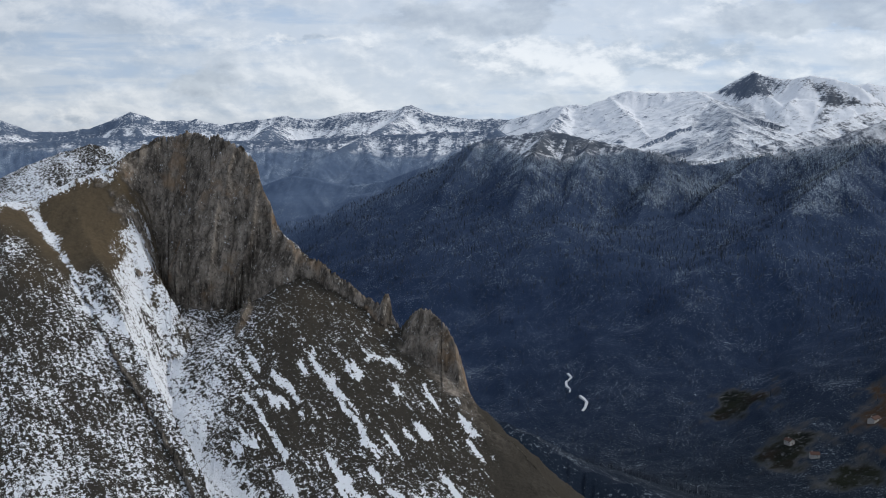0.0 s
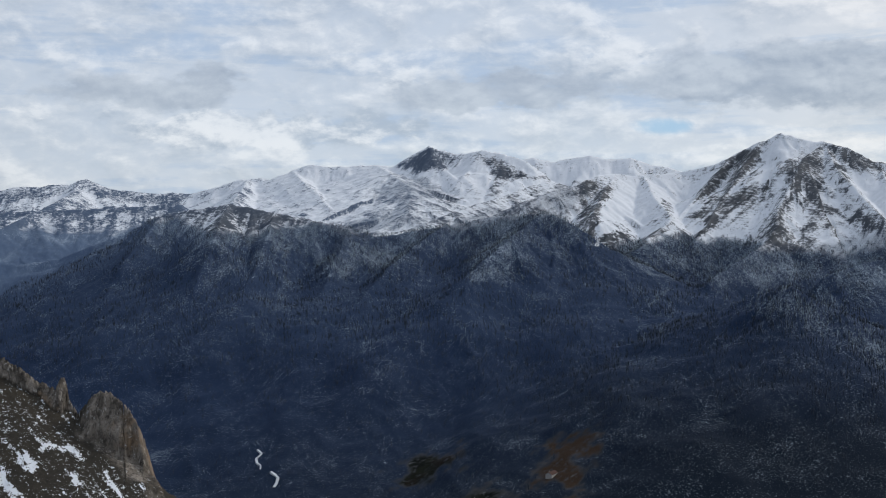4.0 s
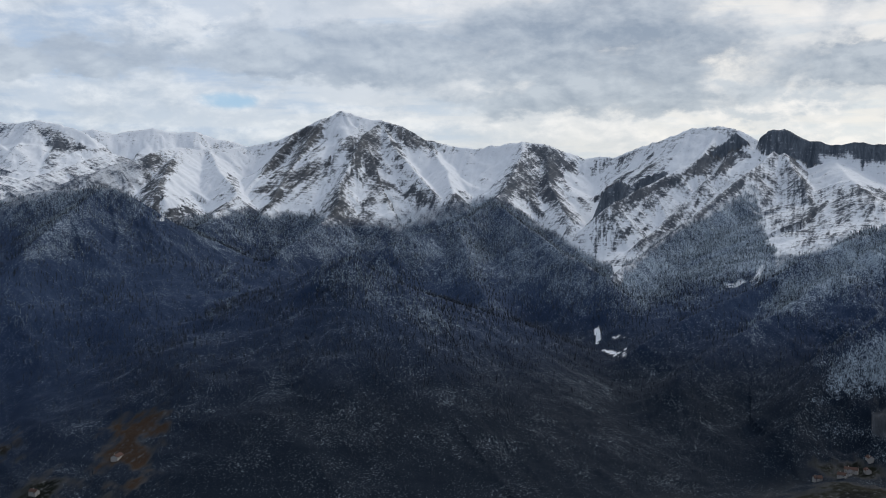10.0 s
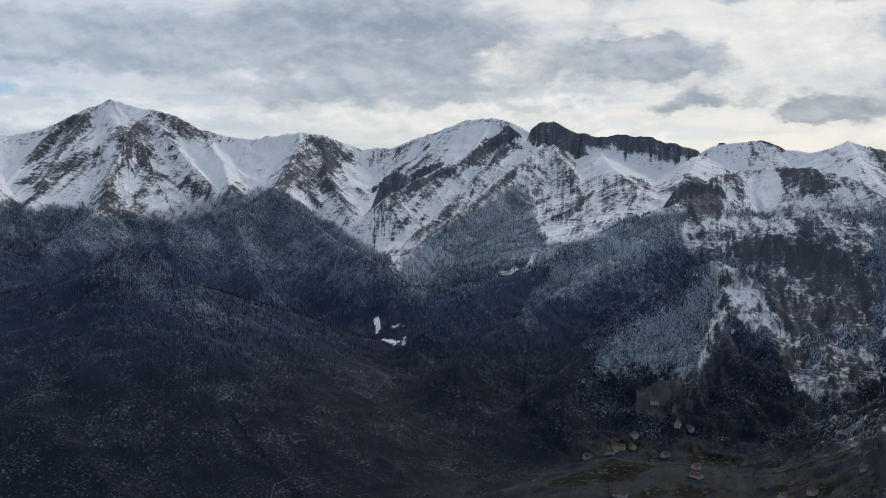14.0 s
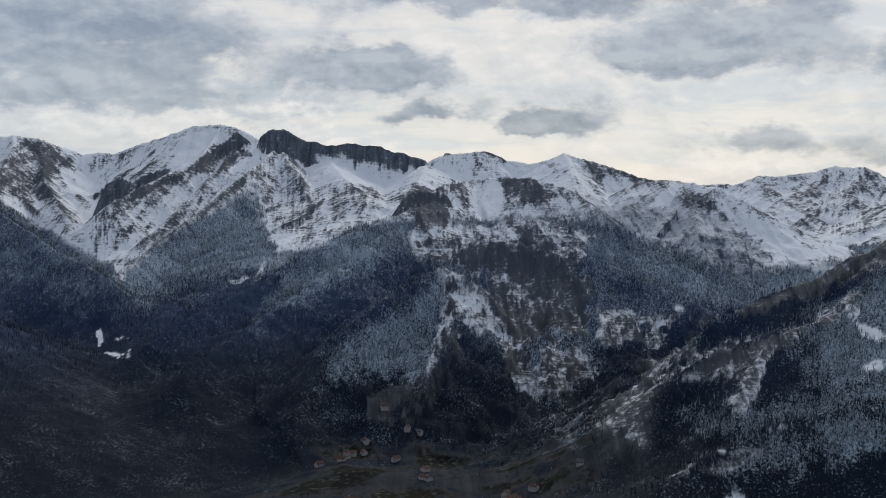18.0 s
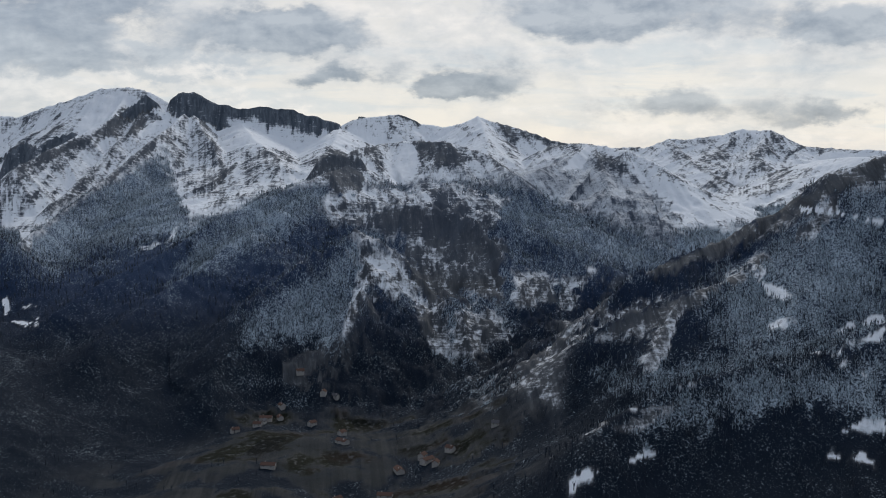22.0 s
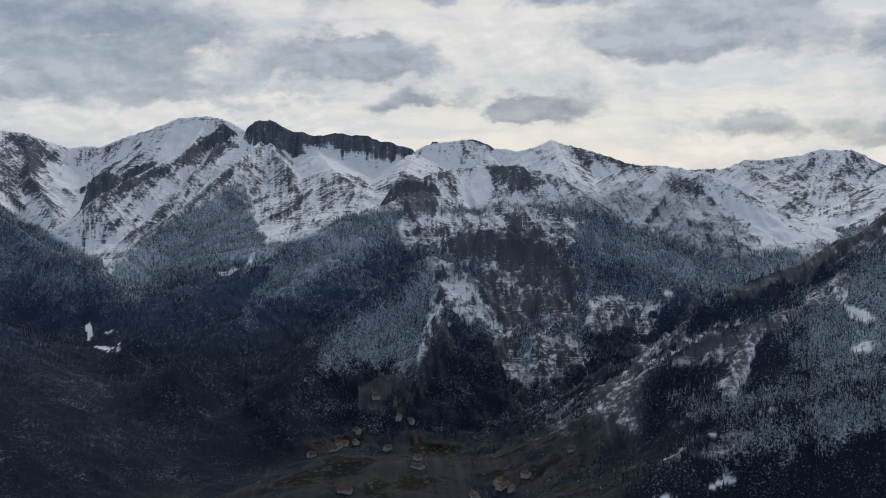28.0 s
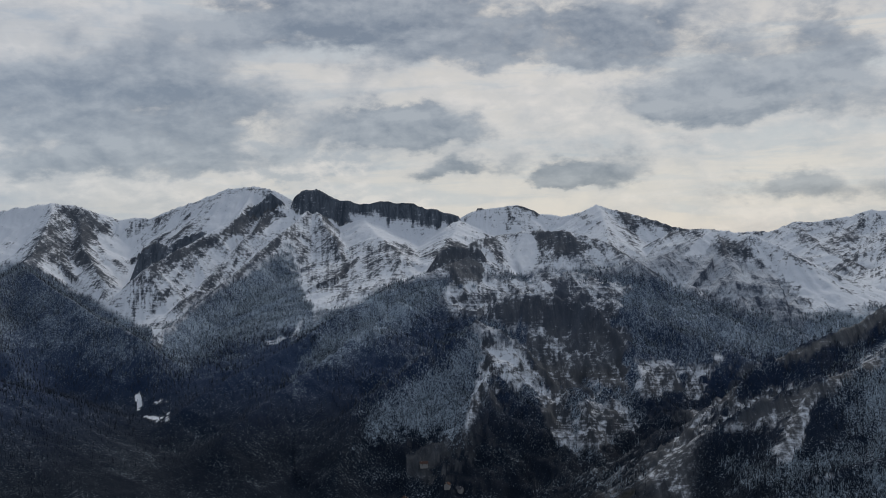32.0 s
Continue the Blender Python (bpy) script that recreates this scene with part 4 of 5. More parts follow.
def pieces_of(mask, least):
    """The connected pieces of a mask that have at least so many cells, and the crumbs that are left."""
    todo, found, crumbs = mask.copy(), [], np.zeros_like(mask)
    rows, cols = mask.shape
    for i, j in np.argwhere(mask):
        if not todo[i, j]:
            continue
        todo[i, j] = False
        cells = [(i, j)]
        for p, q in cells:
            for a in (p - 1, p, p + 1):
                for b in (q - 1, q, q + 1):
                    if 0 <= a < rows and 0 <= b < cols and todo[a, b]:
                        todo[a, b] = False
                        cells.append((a, b))
        at = tuple(np.array(cells).T)
        if len(cells) < least:
            crumbs[at] = True
        else:
            piece = np.zeros_like(mask)
            piece[at] = True
            found.append(piece)
    return found, crumbs


TURNED = {"pyramid_peak": 1.0, "shoulder_peak": 1.0, "bowl_mountain": 0.8, "cliff_massif": 0.6, "snow_massif": 0.35, "cone_peak": 0.9}


def build_land():
    az = np.radians(np.linspace(AZ0, AZ1, COLS))
    d, a = np.meshgrid(RAD, az, indexing="ij")
    x, y = d * np.sin(a), d * np.cos(a)
    z, owner, streak, run_on, fall, names = terrain(x, y)
    # soft wooded spurs in the wide valley, broken crags round the gorge
    bearing = np.degrees(a)
    calm = (1 - smooth(z, 340, 430)) * (1 - smooth(bearing, 30, 42)) * smooth(d, 1300, 1600) * (1 - smooth(d, 3600, 4000))
    z = z + calm * (box_blur(box_blur(z, 12), 12) + smooth(z, 90, 190) * 38 * fbm(x / 260, y / 260, 3, 81) + 6 * fbm(x / 80, y / 80, 3, 85, 0.5, ridged=True) - z)
    wild = smooth(bearing, 53, 59) * (1 - smooth(bearing, 75, 80)) * smooth(d, 1650, 1850) * (1 - smooth(z, 400, 470)) * smooth(z, 95, 150)
    outcrop = fbm(x / 85, y / 85, 5, 82, 0.55)
    z = z + wild * (26 * outcrop + 14 * fbm(x / 28, y / 28, 4, 83, 0.6, ridged=True))
    gd = np.gradient(z, axis=0) / np.gradient(d, axis=0)
    ga = np.gradient(z, axis=1) / (d * (az[1] - az[0]))
    slope = np.hypot(gd, ga)
    line = np.array([TREELINE.get(name, 440) for name in names], float)[owner]
    wander = 45 * fbm(x / 260, y / 260, 4, 9) + 20 * fbm(x / 50, y / 50, 3, 10)
    wood = 1 - smooth(z + wander - line, -22, 22)
    wood = wood * (1 - 0.75 * wild * smooth(outcrop + 0.25 * smooth(slope, 0.8, 1.4), 0.12, 0.34))
    sunward = smooth(-ga, 0.1, 0.9)
    broad = box_blur(z, 8)
    face = box_blur(z, 20)
    turned = smooth(-np.gradient(face, axis=1) / (d * (az[1] - az[0])) + 0.35 * fbm(x / 130, y / 130, 4, 91), 0.1, 0.55) * np.array([TURNED.get(name, 0.0) for name in names])[owner]
    gain = np.array([SNOWY.get(name, 0.0) for name in names])[owner]
    dust = np.array([DUSTED.get(name, 0.9) for name in names])[owner]
    bare = 0.70 + gain - 0.42 * smooth(slope, 0.9, 1.6) - 0.20 * smooth(streak, -0.1, 0.5) - 0.12 * sunward - 0.62 * turned + np.clip(0.032 * (broad - z), -0.24 + 0.14 * smooth(z, 560, 680), 0.3) + 0.20 * smooth(z + wander, 500, 680) - 0.14 * fbm(x / 170, y / 170, 3, 14)
    lean = np.interp(bearing, *np.array(LEAN).T)
    side = bearing * 56.0 - lean * z + 30 * fbm(x / 200, y / 200, 3, 63)
    chutes = fbm(side / 26, z / 210, 4, 64, 0.62) + 0.5 * fbm(side / 9, z / 90, 3, 65, 0.6)
    bare = bare + (0.20 + 0.30 * smooth(bearing, 22, 28)) * chutes * smooth(d, 2300, 2900) * (1 - 0.6 * smooth(z, 640, 720))
    lap = np.array([name in ("pyramid_peak", "shoulder_peak", "bowl_mountain", "cliff_massif", "snow_massif") for name in names])[owner] & (bearing > 21) & (bearing < 58)
    edge = np.interp(bearing, *np.array(TREE_LIMIT).T)
    wood = np.where(lap, 1 - smooth(z + 0.6 * wander - edge, -20, 20), wood)
    line = np.where(lap, edge, line)
    # snow lies between the trees below the edge of the woods and thins out down the slope
    under = dust * (0.46 * smooth(z + 1.4 * wander - line, -150, 0) + 0.18 * fbm(x / 120, y / 120, 4, 15)) - 0.12 * smooth(streak, 0.1, 0.5) - 1.7 * (1 - smooth(z + wander, 150, 300)) + 0.26 * chutes
    lay_covers(x, y, z, d, bearing, wood, bare, under)
    snow = bare * (1 - wood) + under * wood
    # blue haze painted in, more with distance and height; low woods stay shadow-dark
    haze_rock = smooth(d, 1500, 2500) * (1 - 0.15 * smooth(bearing, 10, 34)) * (1 - 0.92 * smooth(bearing, 20, 34) * (1 - smooth(z, 170, 300)))
    haze_rock = haze_rock + smooth(d, 3050, 3700) * (1 - smooth(np.degrees(a), 8, 22))
    haze_rock = haze_rock + (0.14 + 0.20 * smooth(bearing, 28, 42)) * smooth(z, 200, 340)
    # below zero: blue-grey rock tone for the wall on the crest
    haze_rock = np.where(owner == names.index("bluff"), -1.0, haze_rock)
    # hedged fields on the valley floor
    fields = (1 - smooth(np.hypot((x - 1270) / 470, (y - 740) / 440), 0.6, 1.0)) * (1 - smooth(z, 150, 230))
    meadow = 0.5 * fields * smooth(fbm(x / 60, y / 60, 5, 23, 0.6), -0.05, 0.2)
    for mx, my, rx, ry in MEADOWS:
        u, v = patch_axes(x, y, mx, my, rx, ry)
        meadow = np.maximum(meadow, 1 - smooth(np.hypot(u, v) + 1.5 * fbm(x / 42, y / 42, 5, 19, 0.6), 0.35, 1.15))
    fallow = np.zeros_like(z)
    for mx, my, rx, ry in FALLOW:
        u, v = patch_axes(x, y, mx, my, rx, ry)
        fallow = np.maximum(fallow, 1 - smooth(np.hypot(u, v) + 1.3 * fbm(x / 30, y / 30, 5, 24, 0.62), 0.3, 1.15))
    meadow = np.maximum(meadow, fallow)
    for sx, sy, rx, ry in CLEARINGS:
        u, v = patch_axes(x, y, sx, sy, rx, ry)
        open_ground = 1 - smooth(np.hypot(u, v) + 1.5 * fbm(x / 16, y / 16, 5, 20, 0.6), 0.3, 0.95)
        snow = np.maximum(snow, 0.80 * open_ground)
        wood = wood * (1 - open_ground)
    wood = wood * (1 - meadow)
    snow = snow - meadow
    scatter_trees(x, y, z, d, wood, snow, meadow)
    mine = owner[:-1, :-1]
    attrs = {"snow": snow, "wood": wood, "meadow": meadow, "haze_rock": haze_rock, "fallow": fallow, "run_on": run_on, "fall": fall}
    trees_here = (wood > 0.5)[:-1, :-1]
    for k, name in enumerate(names):
        mask = mine == k
        if name == "ground":
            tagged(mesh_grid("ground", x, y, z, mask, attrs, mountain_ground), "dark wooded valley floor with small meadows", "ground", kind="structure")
            continue
        label, kind = LABELS[name]
        top = tagged(new(NAMES.get(name, "mountain")), label, kind)
        top.location = (x[:-1, :-1][mask].mean(), y[:-1, :-1][mask].mean(), z[:-1, :-1][mask].min())
        pieces = [("upper_slope", mask & ~trees_here, "rock and snow"), ("wooded_slope", mask & trees_here, "dark wooded slope")]
        if name == "bluff":
            steep = (slope > 0.9)[:-1, :-1]
            pieces = [("rock_face", mask & steep, "grey rock face"), ("ledge", mask & ~steep, "snow-dusted rock ledge")]
        # crumbs join the other part of the same mass
        rows, cols = [np.flatnonzero(mask.any(axis=k)) for k in (1, 0)]
        window = (slice(rows[0], rows[-1] + 1), slice(cols[0], cols[-1] + 1))
        first, loose = pieces_of(pieces[0][1][window], 400)
        second, left = pieces_of(pieces[1][1][window] | loose, 400)
        if left.any():
            first, loose = pieces_of(pieces[0][1][window] & ~loose | left, 1)
        for (part_name, part_mask, part_label), chunks in zip(pieces, (first, second)):
            for chunk in chunks:
                whole = np.zeros_like(mask)
                whole[window] = chunk
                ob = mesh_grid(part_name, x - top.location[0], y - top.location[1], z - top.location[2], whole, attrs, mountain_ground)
                ob.parent = top
                tagged(ob, part_label)
    return z


LAND = build_land()

# ---- the crag ----
MAIN = [(-108, 411, 557), (-98, 408, 561), (-90, 404, 562), (-83, 398, 561), (-77, 392, 561), (-74, 390, 559), (-68, 389, 556), (-63, 387, 551), (-60, 385, 544), (-57, 383, 539), (-56, 381, 531),
        (-51, 377, 527), (-45, 372, 522), (-36, 368, 518), (-30, 365, 514), (-24, 363, 510), (-19, 360, 508), (-17, 360, 512), (-16, 360, 511), (-15, 360, 505), (-13, 356, 501), (-8, 352, 507), (-3, 350, 507),
        (0, 347, 504), (4, 345, 499), (4.5, 342, 493), (6, 338, 483), (9, 335, 473), (10, 330, 466), (15, 324, 459), (23, 319, 452), (29, 313, 447), (50, 285, 425), (100, 240, 400)]
SHOULDER = [(-200, 355, 530), (-154, 369, 537), (-145, 373, 539), (-136, 380, 540), (-127, 386, 543), (-114, 394, 550), (-106, 401, 556), (-97, 407, 560)]
BACK = [(-250, 500, 515), (-205, 489, 529), (-185, 475, 539), (-177, 473, 543), (-164, 472, 550), (-156, 470, 554), (-146, 468, 557), (-138, 465, 556), (-132, 461, 554), (-116, 456, 554), (-95, 440, 552)]
RIB = [(-62, 368, 509), (-63, 354, 505), (-64, 347, 496)]
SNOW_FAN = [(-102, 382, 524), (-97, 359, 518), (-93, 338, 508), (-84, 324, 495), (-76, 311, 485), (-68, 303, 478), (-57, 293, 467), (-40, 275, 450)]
SNOW_FAN_SIDE = [(-87, 362, 514), (-80, 339, 503), (-75, 323, 492), (-68, 303, 478)]
SNOW_GULLY = [(-136, 376, 537), (-125, 364, 530), (-115, 352, 521), (-104, 336, 510), (-95, 330, 503), (-84, 324, 495)]
SNOW_LEDGE = [(-22, 337, 485), (-21, 339, 489), (-14, 340, 490)]


def near_line(x, y, line):
    return flank(x, y, 1.0, np.array([(px, py, 0) for px, py, pz in line], float))[2]


def nearest(x, y, crest):
    """The crest's height at the place nearest to each point, the way along it, the distance and the side."""
    away, along, top, hand, run = np.full(x.shape, 1e9), np.zeros(x.shape), np.zeros(x.shape), np.zeros(x.shape), 0.0
    for (ax, ay, az), (bx, by, bz) in zip(crest[:-1], crest[1:]):
        dx, dy = bx - ax, by - ay
        length = math.hypot(dx, dy) + 1e-6
        s = np.clip(((x - ax) * dx + (y - ay) * dy) / length ** 2, 0, 1)
        d = np.hypot(x - ax - s * dx, y - ay - s * dy)
        closer = d < away
        along = np.where(closer, run + s * length, along)
        top = np.where(closer, az + s * (bz - az), top)
        hand = np.where(closer, np.sign((x - ax) * dy - (y - ay) * dx), hand)
        away = np.minimum(d, away)
        run += length
    return top, along, away, hand


MARKS, DROPS = [0, 1, 3, 7, 9, 10, 12, 15, 17, 20, 22, 24, 27, 33], [14, 38, 46, 44, 36, 22, 6, 4, 9, 6, 16, 18, 10, 4]


def crag_height(x, y):
    """Height, steepness of the cliff and distance to the grassy shoulder."""
    line = np.array(MAIN, float)
    wx, wy = x + 1.6 * fbm(x / 9, y / 9, 4, 201), y + 1.6 * fbm(x / 9, y / 9, 4, 202)
    top, along, away, hand = nearest(wx, wy, line)
    mark = np.concatenate([[0], np.cumsum(np.hypot(*np.diff(line[:, :2], axis=0).T))])
    drop = np.interp(along, mark[MARKS], DROPS)
    drop = drop * (1 + 0.25 * fbm(along / 12, along * 0 + 2.5, 3, 207))
    ribs = fbm(along / 6.5, away * 0 + 3.0, 4, 203, 0.6)
    lean = 2.6 + 1.0 * ribs
    foot = drop / lean
    lowered = line.copy()
    lowered[:, 2] -= np.interp(mark, mark[MARKS], DROPS)
    apron = flank(wx, wy, 0.56, lowered)[0]
    front = np.maximum(apron, np.where(away < foot, top - lean * away, -1e3))
    main = np.where(hand > 0, front, top - np.minimum(3.6 * away, 55 + 1.0 * (away - 15)) * (1 + 0.3 * ribs))
    main = main + 1.1 * fbm(along / 2.2, along * 0, 4, 209, 0.6) * np.exp(-away / 3.0)
    s_line = np.array(SHOULDER, float)
    s_top, s_al, s_aw, s_ha = nearest(wx, wy, s_line)
    s_mark = np.concatenate([[0], np.cumsum(np.hypot(*np.diff(s_line[:, :2], axis=0).T))])
    shoulder = s_top - np.where(s_ha > 0, np.interp(s_al, s_mark[[0, 4, 5, 6, 7]], [0.54, 0.54, 1.0, 2.6, 3.6]), 0.30 + 1.5 * smooth(s_al, s_mark[6], s_mark[7])) * s_aw
    b_h, b_al, b_aw, b_ha = flank(wx, wy, 0.5, np.array(BACK, float), 1.2)
    behind = b_h - np.where(b_ha > 0, 0, 0.2) * b_aw
    r_h, r_al, r_aw, r_ha = flank(wx, wy, 2.7, np.array(RIB, float))
    z = np.maximum(np.maximum(np.maximum(main, shoulder), behind), r_h)
    gully = np.minimum(near_line(x, y, SNOW_FAN), near_line(x, y, SNOW_GULLY))
    z = z - 2.2 * np.exp(-(gully / 6) ** 2)
    z = z + 1.6 * fbm(x / 22, y / 22, 4, 204) + 0.35 * fbm(x / 3, y / 3, 3, 205)
    cliff = np.where((hand > 0) & (main >= shoulder - 1), 1 - smooth(away - foot, 0, 3), 0) * smooth(drop, 8, 14)
    cliff = np.maximum(cliff, np.where(r_h >= z - 3, 0.9, 0))
    cliff = np.maximum(cliff, np.where((hand < 0) & (main > shoulder) & (main > behind), 0.8, 0))
    return z, cliff, shoulder >= main - 2, behind >= np.maximum(main, shoulder) - 0.5, s_aw


def build_crag_material():
    m, n = material("crag_ground")
    place = n.add("ShaderNodeNewGeometry").outputs["Position"]
    snow = n.add("ShaderNodeAttribute", attribute_name="snow").outputs["Fac"]
    rocky = n.add("ShaderNodeAttribute", attribute_name="rock").outputs["Fac"]
    grassy = n.add("ShaderNodeAttribute", attribute_name="grass").outputs["Fac"]
    stretched = n.vec("MULTIPLY", place, (1.0, 1.0, 0.42))
    coarse = n.noise(place, 0.06, 6, 0.6)
    ribs = n.noise(stretched, 0.28, 7, 0.65, 0.3)
    grain = n.noise(place, 0.95, 7, 0.72)
    tufts = n.noise(place, 2.3, 4, 0.65)
    rock = n.mix(n.band(ribs, 0.3, 0.7), (0.052, 0.045, 0.038), (0.325, 0.280, 0.235))
    rock = n.mix(n.math("MULTIPLY", n.band(grain, 0.52, 0.36), 0.6), rock, (0.022, 0.020, 0.019))
    rock = n.mix(n.band(n.noise(stretched, 1.1, 5, 0.7), 0.54, 0.70), rock, (0.42, 0.385, 0.34))
    rock = n.mix(n.math("MULTIPLY", n.band(coarse, 0.52, 0.66), 0.7), rock, (0.30, 0.205, 0.13))
    heath = n.mix(grain, (0.018, 0.0165, 0.0145), (0.074, 0.066, 0.054))
    grass = n.mix(grain, (0.056, 0.044, 0.028), (0.144, 0.111, 0.073))
    land = n.mix(grassy, heath, grass)
    land = n.mix(rocky, land, rock)
    # snow lies in lines along the terraces
    across = n.add("ShaderNodeVectorMath", {0: place, 1: (0.83, 0.55, 0.0)}, operation="DOT_PRODUCT").outputs["Value"]
    down = n.add("ShaderNodeVectorMath", {0: place, 1: (0.10, -0.15, 0.0)}, operation="DOT_PRODUCT").outputs["Value"]
    lines = n.noise(n.add("ShaderNodeCombineXYZ", {0: across, 1: down, 2: 0.0}).outputs[0], 0.85, 5, 0.66, 0.4)
    cover = n.math("ADD", snow, n.math("ADD", n.math("ADD", n.math("MULTIPLY", n.math("SUBTRACT", grain, 0.5), 1.7), n.math("MULTIPLY", n.math("SUBTRACT", lines, 0.5), 0.75)), n.math("MULTIPLY", n.math("SUBTRACT", tufts, 0.5), 0.8)))
    white = n.mix(n.band(cover, 0.46, 0.58), land, (0.78, 0.81, 0.86))
    finish(n, white, 0.85, n.math("ADD", grain, n.math("MULTIPLY", ribs, n.math("MULTIPLY", rocky, 2.0))), 0.8, 0.8)
    return m


crag_ground = build_crag_material()


def build_crag():
    az = np.radians(np.linspace(-23.5, 12, 640))
    fine = np.concatenate([np.linspace(150, 270, 60), np.arange(270.5, 450, 0.4), np.linspace(450, 800, 200)])
    d, a = np.meshgrid(fine, az, indexing="ij")
    z = crag_height(d * np.sin(a), d * np.cos(a))[0]
    # even steps along the ground, closer on the near face
    step = np.hypot(np.diff(d, axis=0), np.diff(z, axis=0)) * np.where((d[1:] > 280) & (d[1:] < 440), 1.0, 0.22)
    way = np.concatenate([np.zeros((1, d.shape[1])), np.cumsum(step, axis=0)])
    rows = 380
    dd = np.stack([np.interp(np.linspace(0, way[-1, c], rows), way[:, c], fine) for c in range(d.shape[1])], 1)
    aa = np.broadcast_to(az, dd.shape)
    x, y = dd * np.sin(aa), dd * np.cos(aa)
    z, cliff, on_shoulder, on_back, s_aw = crag_height(x, y)
    # ribs and cracks stand out of the steep rock
    steepness = np.abs(np.gradient(z, axis=0) / np.maximum(np.gradient(dd, axis=0), 0.02))
    cliff = np.maximum(cliff, smooth(steepness, 0.95, 1.5))
    along = x * 0.93 - y * 0.36
    bulge = cliff * (2.0 * fbm(along / 5.5, z / 22, 5, 210, 0.6, ridged=True) + 0.7 * fbm(along / 1.6, z / 5, 4, 211, 0.6))
    x, y = x - 0.25 * bulge, y - 0.95 * bulge
    fan = np.minimum(near_line(x, y, SNOW_FAN) / 5.2, near_line(x, y, SNOW_FAN_SIDE) / 5)
    gully = near_line(x, y, SNOW_GULLY) / 1.9
    ledge = near_line(x, y, SNOW_LEDGE) / 1.1
    brow = near_line(x, y, SHOULDER) / 3.0 + 4 * smooth(x, -112, -100)
    line = np.minimum(np.minimum(np.minimum(fan, gully), ledge), brow) + 1.1 * fbm(x / 6, y / 6, 5, 212, 0.6)
    u, v = 0.83 * x + 0.55 * y, 0.55 * x - 0.83 * y
    streaks = fbm(u / 2.0, v / 8.5, 3, 213)
    right = smooth(x, -72, -45)
    left = 0.47 + 0.20 * fbm(u / 16, v / 60, 3, 214) + 0.14 * fbm(x / 6, y / 6, 3, 217)
    slope_snow = left * (1 - right) + right * (0.30 + 0.46 * smooth(streaks, 0.24, 0.42) * smooth(-z, -505, -490) + 0.08 * fbm(x / 9, y / 9, 3, 215))
    low = smooth(-z + 8 * fbm(x / 18, y / 18, 3, 222), -482, -462)
    slope_snow = (slope_snow + 0.13 * right * low) * (1 - 0.9 * smooth(x, 9, 19))
    grass = np.where(on_shoulder, 1 - smooth(s_aw + 12 * fbm(x / 14, y / 14, 4, 216) + 22 * smooth(-x, 118, 140), 26, 50), 0) * (1 - cliff)
    grass = np.maximum(grass, 0.15 * right * smooth(z + 10 * fbm(x / 15, y / 15, 3, 219), 488, 510) * (1 - cliff))
    snow = slope_snow * (1 - 0.8 * grass)
    snow = np.where(on_back & ~on_shoulder & (x < -70), 0.62 + 0.3 * fbm(x / 14, y / 14, 3, 218), snow)
    snow = np.maximum(snow, 0.68 + 0.20 * streaks - 0.34 * smooth(line, 0.4, 1.25) - 0.6 * smooth(line, 1.25, 1.8)) * (1 - 0.9 * cliff) + cliff * (0.14 + 0.16 * fbm(x / 3, z / 3, 3, 221))
    crag = tagged(new("rocky_crag"), "brown rocky crag with a cliff above snow-streaked heath slopes", "crag")
    crag.location = (-60, 370, 480)
    attrs = {"snow": snow, "rock": cliff, "grass": grass}
    steep = (cliff > 0.5)[:-1, :-1]
    turf = ((grass > 0.5) & (cliff <= 0.5))[:-1, :-1]
    rear = on_back[:-1, :-1] & ~steep & ~turf
    rest = ~steep & ~turf & ~rear
    east = x[:-1, :-1]
    for name, mask, label in (("pinnacle", steep & (east > -13.5), "grey rock pinnacle"), ("rock_spire", steep & (east <= -13.5) & (east > -22), "thin rock spire"), ("cliff", steep & (east <= -22), "brown cracked cliff"), ("grass_shoulder", turf, "yellow-brown winter grass"), ("rear_ridge", rear, "snowy rear ridge"), ("heath_slope", rest, "dark heath speckled with snow")):
        chunks, crumbs = pieces_of(mask, 80)
        if mask is rest:
            chunks[0] |= crumbs
        else:
            rest |= crumbs
        for chunk in chunks:
            ob = mesh_grid(name, x - crag.location[0], y - crag.location[1], z - crag.location[2], chunk, attrs, crag_ground)
            ob.parent = crag
            tagged(ob, label)


build_crag()

# the rest of the circle, behind the camera
d, a = np.meshgrid(np.concatenate([np.linspace(0.2, 900, 31), np.linspace(950, 4950, 60)]), np.radians(np.linspace(AZ1, 360 + AZ0, 120)), indexing="ij")
x, y = d * np.sin(a), d * np.cos(a)
z = np.maximum(valley(x, y), 60 + 260 * fbm(x / 900, y / 900, 4, 3) * smooth(d, 900, 2000))
tagged(mesh_grid("ground_behind", x, y, z, np.ones((d.shape[0] - 1, d.shape[1] - 1), bool), {"snow": z * 0 + 0.2, "wood": z * 0 + 0.8, "meadow": z * 0, "fallow": z * 0, "haze_rock": z * 0, "run_on": x, "fall": y}, mountain_ground), "wooded valley and hills behind the viewpoint", "ground", kind="structure")


# ---- valley things ----
def ground_at(points):
    """Heights of the ground under a list of places."""
    q = np.array(points, float)
    row = np.interp(np.hypot(q[:, 0], q[:, 1]), RAD, np.arange(len(RAD)))
    col = np.clip((np.degrees(np.arctan2(q[:, 0], q[:, 1])) - AZ0) / (AZ1 - AZ0) * (COLS - 1), 0, COLS - 1.001)
    i, j = row.astype(int), col.astype(int)
    u, v = row - i, col - j
    return (LAND[i, j] * (1 - u) + LAND[i + 1, j] * u) * (1 - v) + (LAND[i, j + 1] * (1 - u) + LAND[i + 1, j + 1] * u) * v


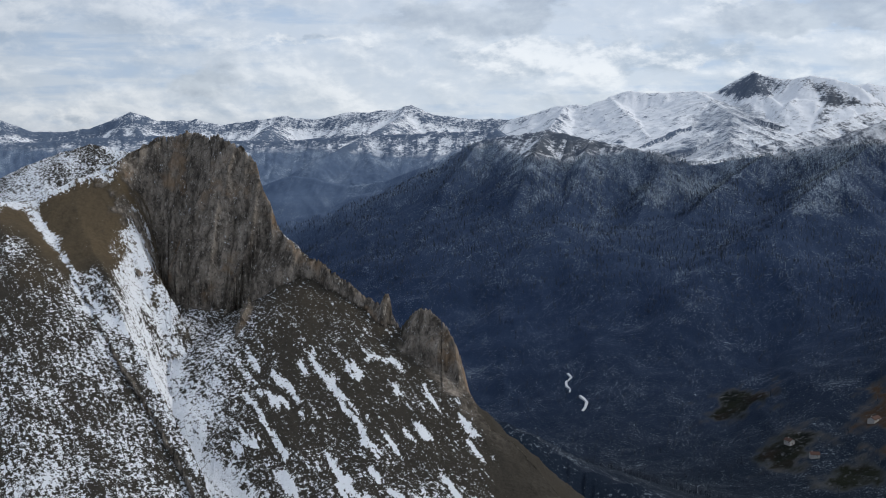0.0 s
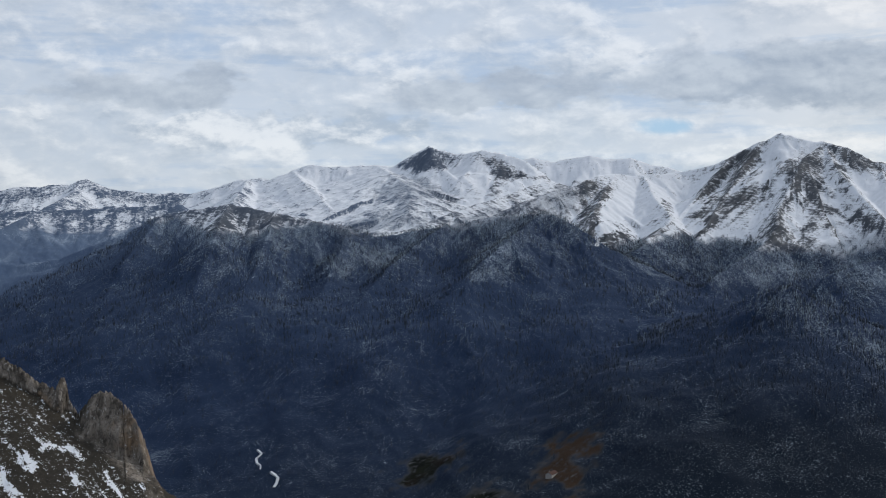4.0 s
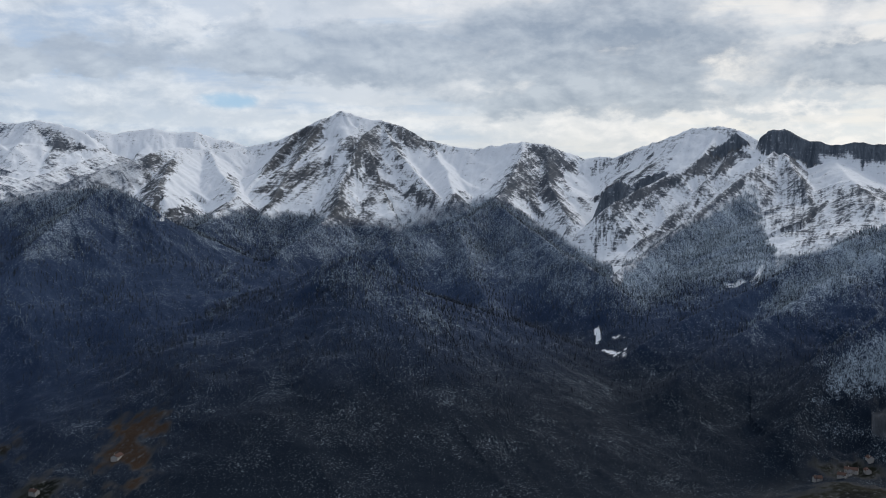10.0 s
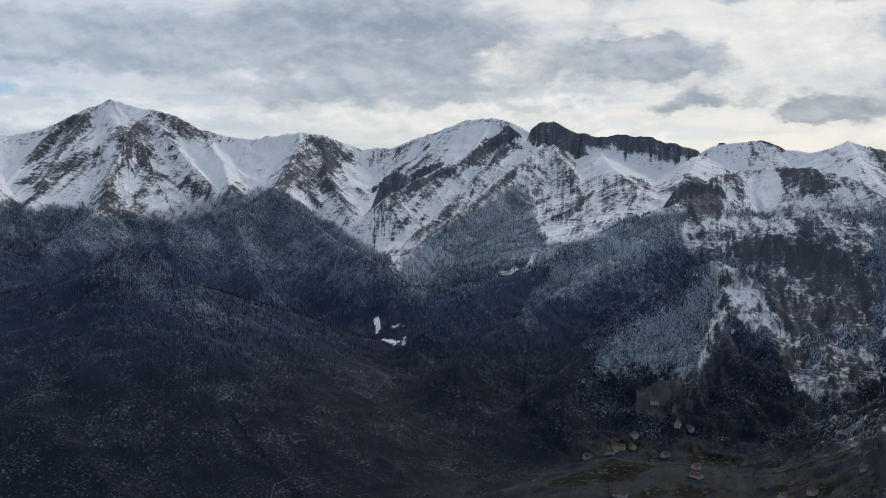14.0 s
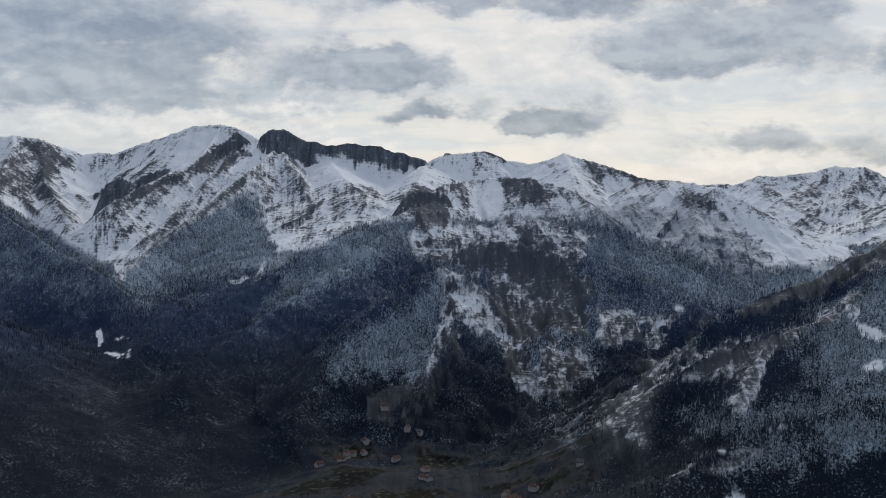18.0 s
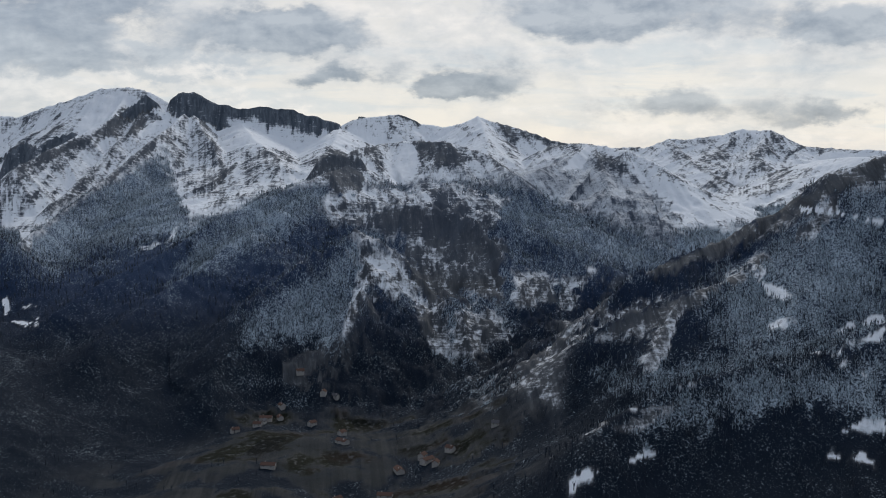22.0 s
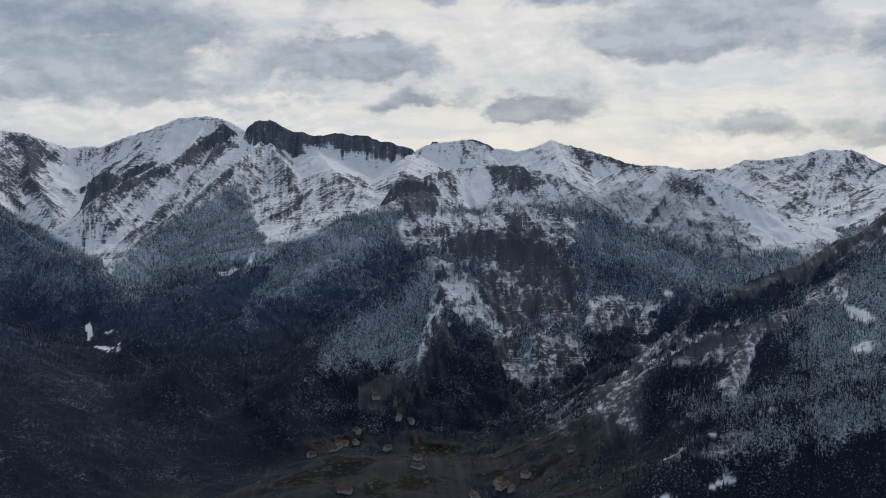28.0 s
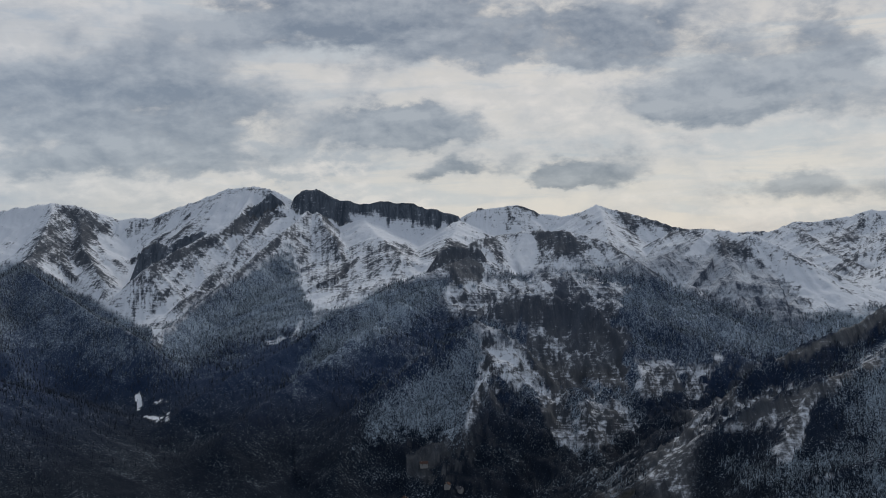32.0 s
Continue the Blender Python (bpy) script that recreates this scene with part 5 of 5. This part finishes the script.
def plain(name, color, rough=0.85):
    m, n = material(name)
    place = n.add("ShaderNodeNewGeometry").outputs["Position"]
    grain = n.noise(place, 0.8, 4, 0.6)
    finish(n, n.mix(grain, [c * 0.7 for c in color], [min(c * 1.2, 0.9) for c in color]), rough, grain, 0.3, 0.1)
    return m


plaster, roof_tile, slate, timber, water = (plain("plaster", (0.42, 0.40, 0.38)), plain("roof_tile", (0.10, 0.062, 0.052)), plain("slate", (0.10, 0.10, 0.11)), plain("timber", (0.06, 0.045, 0.035)), plain("white_water", (0.62, 0.65, 0.68), 0.3))


def part(name, bm, mat, parent, label=""):
    me = bpy.data.meshes.new(name)
    bm.to_mesh(me)
    bm.free()
    me.materials.append(mat)
    ob = new(name, me)
    ob.parent = parent
    return tagged(ob, label)


def box(w, l, h, at=(0, 0, 0)):
    bm = bmesh.new()
    bmesh.ops.create_cube(bm, size=1.0, matrix=Matrix.Translation((at[0], at[1], at[2] + h / 2)) @ Matrix.Diagonal((w, l, h, 1)))
    return bm


def gable(w, l, rise, at=0.0, over=0.6, thick=0.35):
    """A pitched roof with eaves and some thickness."""
    bm = bmesh.new()
    a, b = w / 2 + over, l / 2 + over
    rows = []
    for y in (-b, b):
        rows.append([bm.verts.new(v) for v in ((-a, y, at - 0.3), (0, y, at + rise), (a, y, at - 0.3), (a, y, at - 0.3 - thick), (0, y, at + rise - thick), (-a, y, at - 0.3 - thick))])
    for i in range(6):
        j = (i + 1) % 6
        bm.faces.new((rows[0][i], rows[0][j], rows[1][j], rows[1][i]))
    bm.faces.new(rows[0][::-1])
    bm.faces.new(rows[1])
    return bm


def make_house(w, l, h, rise, roof_mat, label):
    house = tagged(new("house"), label, "house", group="village houses")
    bm = box(w, l, h + 3, (0, 0, -3))
    # gable ends
    for y in (-l / 2, l / 2):
        v = [bm.verts.new(q) for q in ((-w / 2, y, h), (w / 2, y, h), (0, y, h + rise * 0.93))]
        bm.faces.new(v if y < 0 else v[::-1])
    part("wall", bm, plaster, house)
    roof = part("roof", gable(w, l, rise, h), roof_mat, house, "pitched roof")
    part("chimney", box(0.9, 0.9, 2.2, (w * 0.18, l * 0.25, h + rise * 0.45)), plaster, roof)
    for k, y in enumerate((-l / 4, l / 4)):
        for side in (-1, 1):
            window = part("window", box(0.12, 1.1, 1.4, (side * (w / 2 + 0.04), y, h * 0.5)), timber, house, "dark window")
    part("door", box(1.3, 0.12, 2.1, (0, -l / 2 - 0.04, 0)), timber, house, "dark wooden door")
    return house


def build_village():
    rng = random.Random(8)
    kinds = [make_house(9, 13, 5.5, 3.2, roof_tile, "pale stone village house with a red tiled roof"), make_house(8, 11, 5.0, 3.4, slate, "small stone house with a dark slate roof"), make_house(11, 20, 5.0, 3.0, roof_tile, "long stone barn with a red tiled roof")]
    spots = [(1692, 1022), (1683, 947), (1574, 1017), (1534, 1007), (1622, 1016), (1591, 939), (1528, 849), (1431, 658), (1454, 633), (1325, 671), (1591, 1000), (1558, 1012), (1476, 819), (1404, 689), (1493, 580), (1290, 724),
             (1324, 852), (1510, 1034), (1445, 672), (1420, 640), (1668, 962), (537, 1605), (519, 1666), (642, 1660)]
    used = set()
    heights = ground_at(spots)
    for (px, py), ground_z in zip(spots, heights):
        k = rng.choice((0, 0, 1, 2)) if len(used) == 3 else len(used)
        m = pose(px, py, ground_z + 0.4, 0, 0, rng.uniform(0, 180))
        if k in used:
            copy_thing(kinds[k], m)
        else:
            kinds[k].matrix_basis = m
            used.add(k)


def ribbon(name, line, width, mat, label, category):
    """A strip laid along a line on the ground."""
    pts = []
    for (ax, ay), (bx, by) in zip(line[:-1], line[1:]):
        for k in range(6):
            pts.append((ax + (bx - ax) * k / 6, ay + (by - ay) * k / 6))
    pts.append(line[-1])
    bm = bmesh.new()
    rows, edges = [], []
    for i, (px, py) in enumerate(pts):
        qx, qy = pts[min(i + 1, len(pts) - 1)]
        ox, oy = pts[max(i - 1, 0)]
        t = Vector((qx - ox, qy - oy)).normalized()
        w = width * (0.65 + 0.5 * noise.noise(Vector((px / 14, py / 14, 3))))
        edges.append([(px + t.y * k * w, py - t.x * k * w) for k in (-1.3, -1, 1, 1.3)])
    heights = ground_at([q for row in edges for q in row]).reshape(-1, 4)
    for row, level in zip(edges, heights):
        top = max(level) + 1.0
        rows.append([bm.verts.new((qx, qy, top - drop)) for (qx, qy), drop in zip(row, (3, 0, 0, 3))])
    for a, b in zip(rows[:-1], rows[1:]):
        for k in range(3):
            bm.faces.new((a[k], a[k + 1], b[k + 1], b[k]))
    me = bpy.data.meshes.new(name)
    bm.to_mesh(me)
    bm.free()
    me.materials.append(mat)
    return tagged(new(name, me), label, category, kind="structure")


build_village()
ribbon("river_bend", [(237, 2111), (243, 2098), (232, 2088), (231, 2070), (236, 2052), (233, 2040)], 2.2, water, "white mountain river winding in the dark valley", "river")
ribbon("river_reach", [(250, 2020), (256, 2008), (259, 1993), (254, 1978), (248, 1968)], 3.6, water, "bright reach of the mountain river", "river")
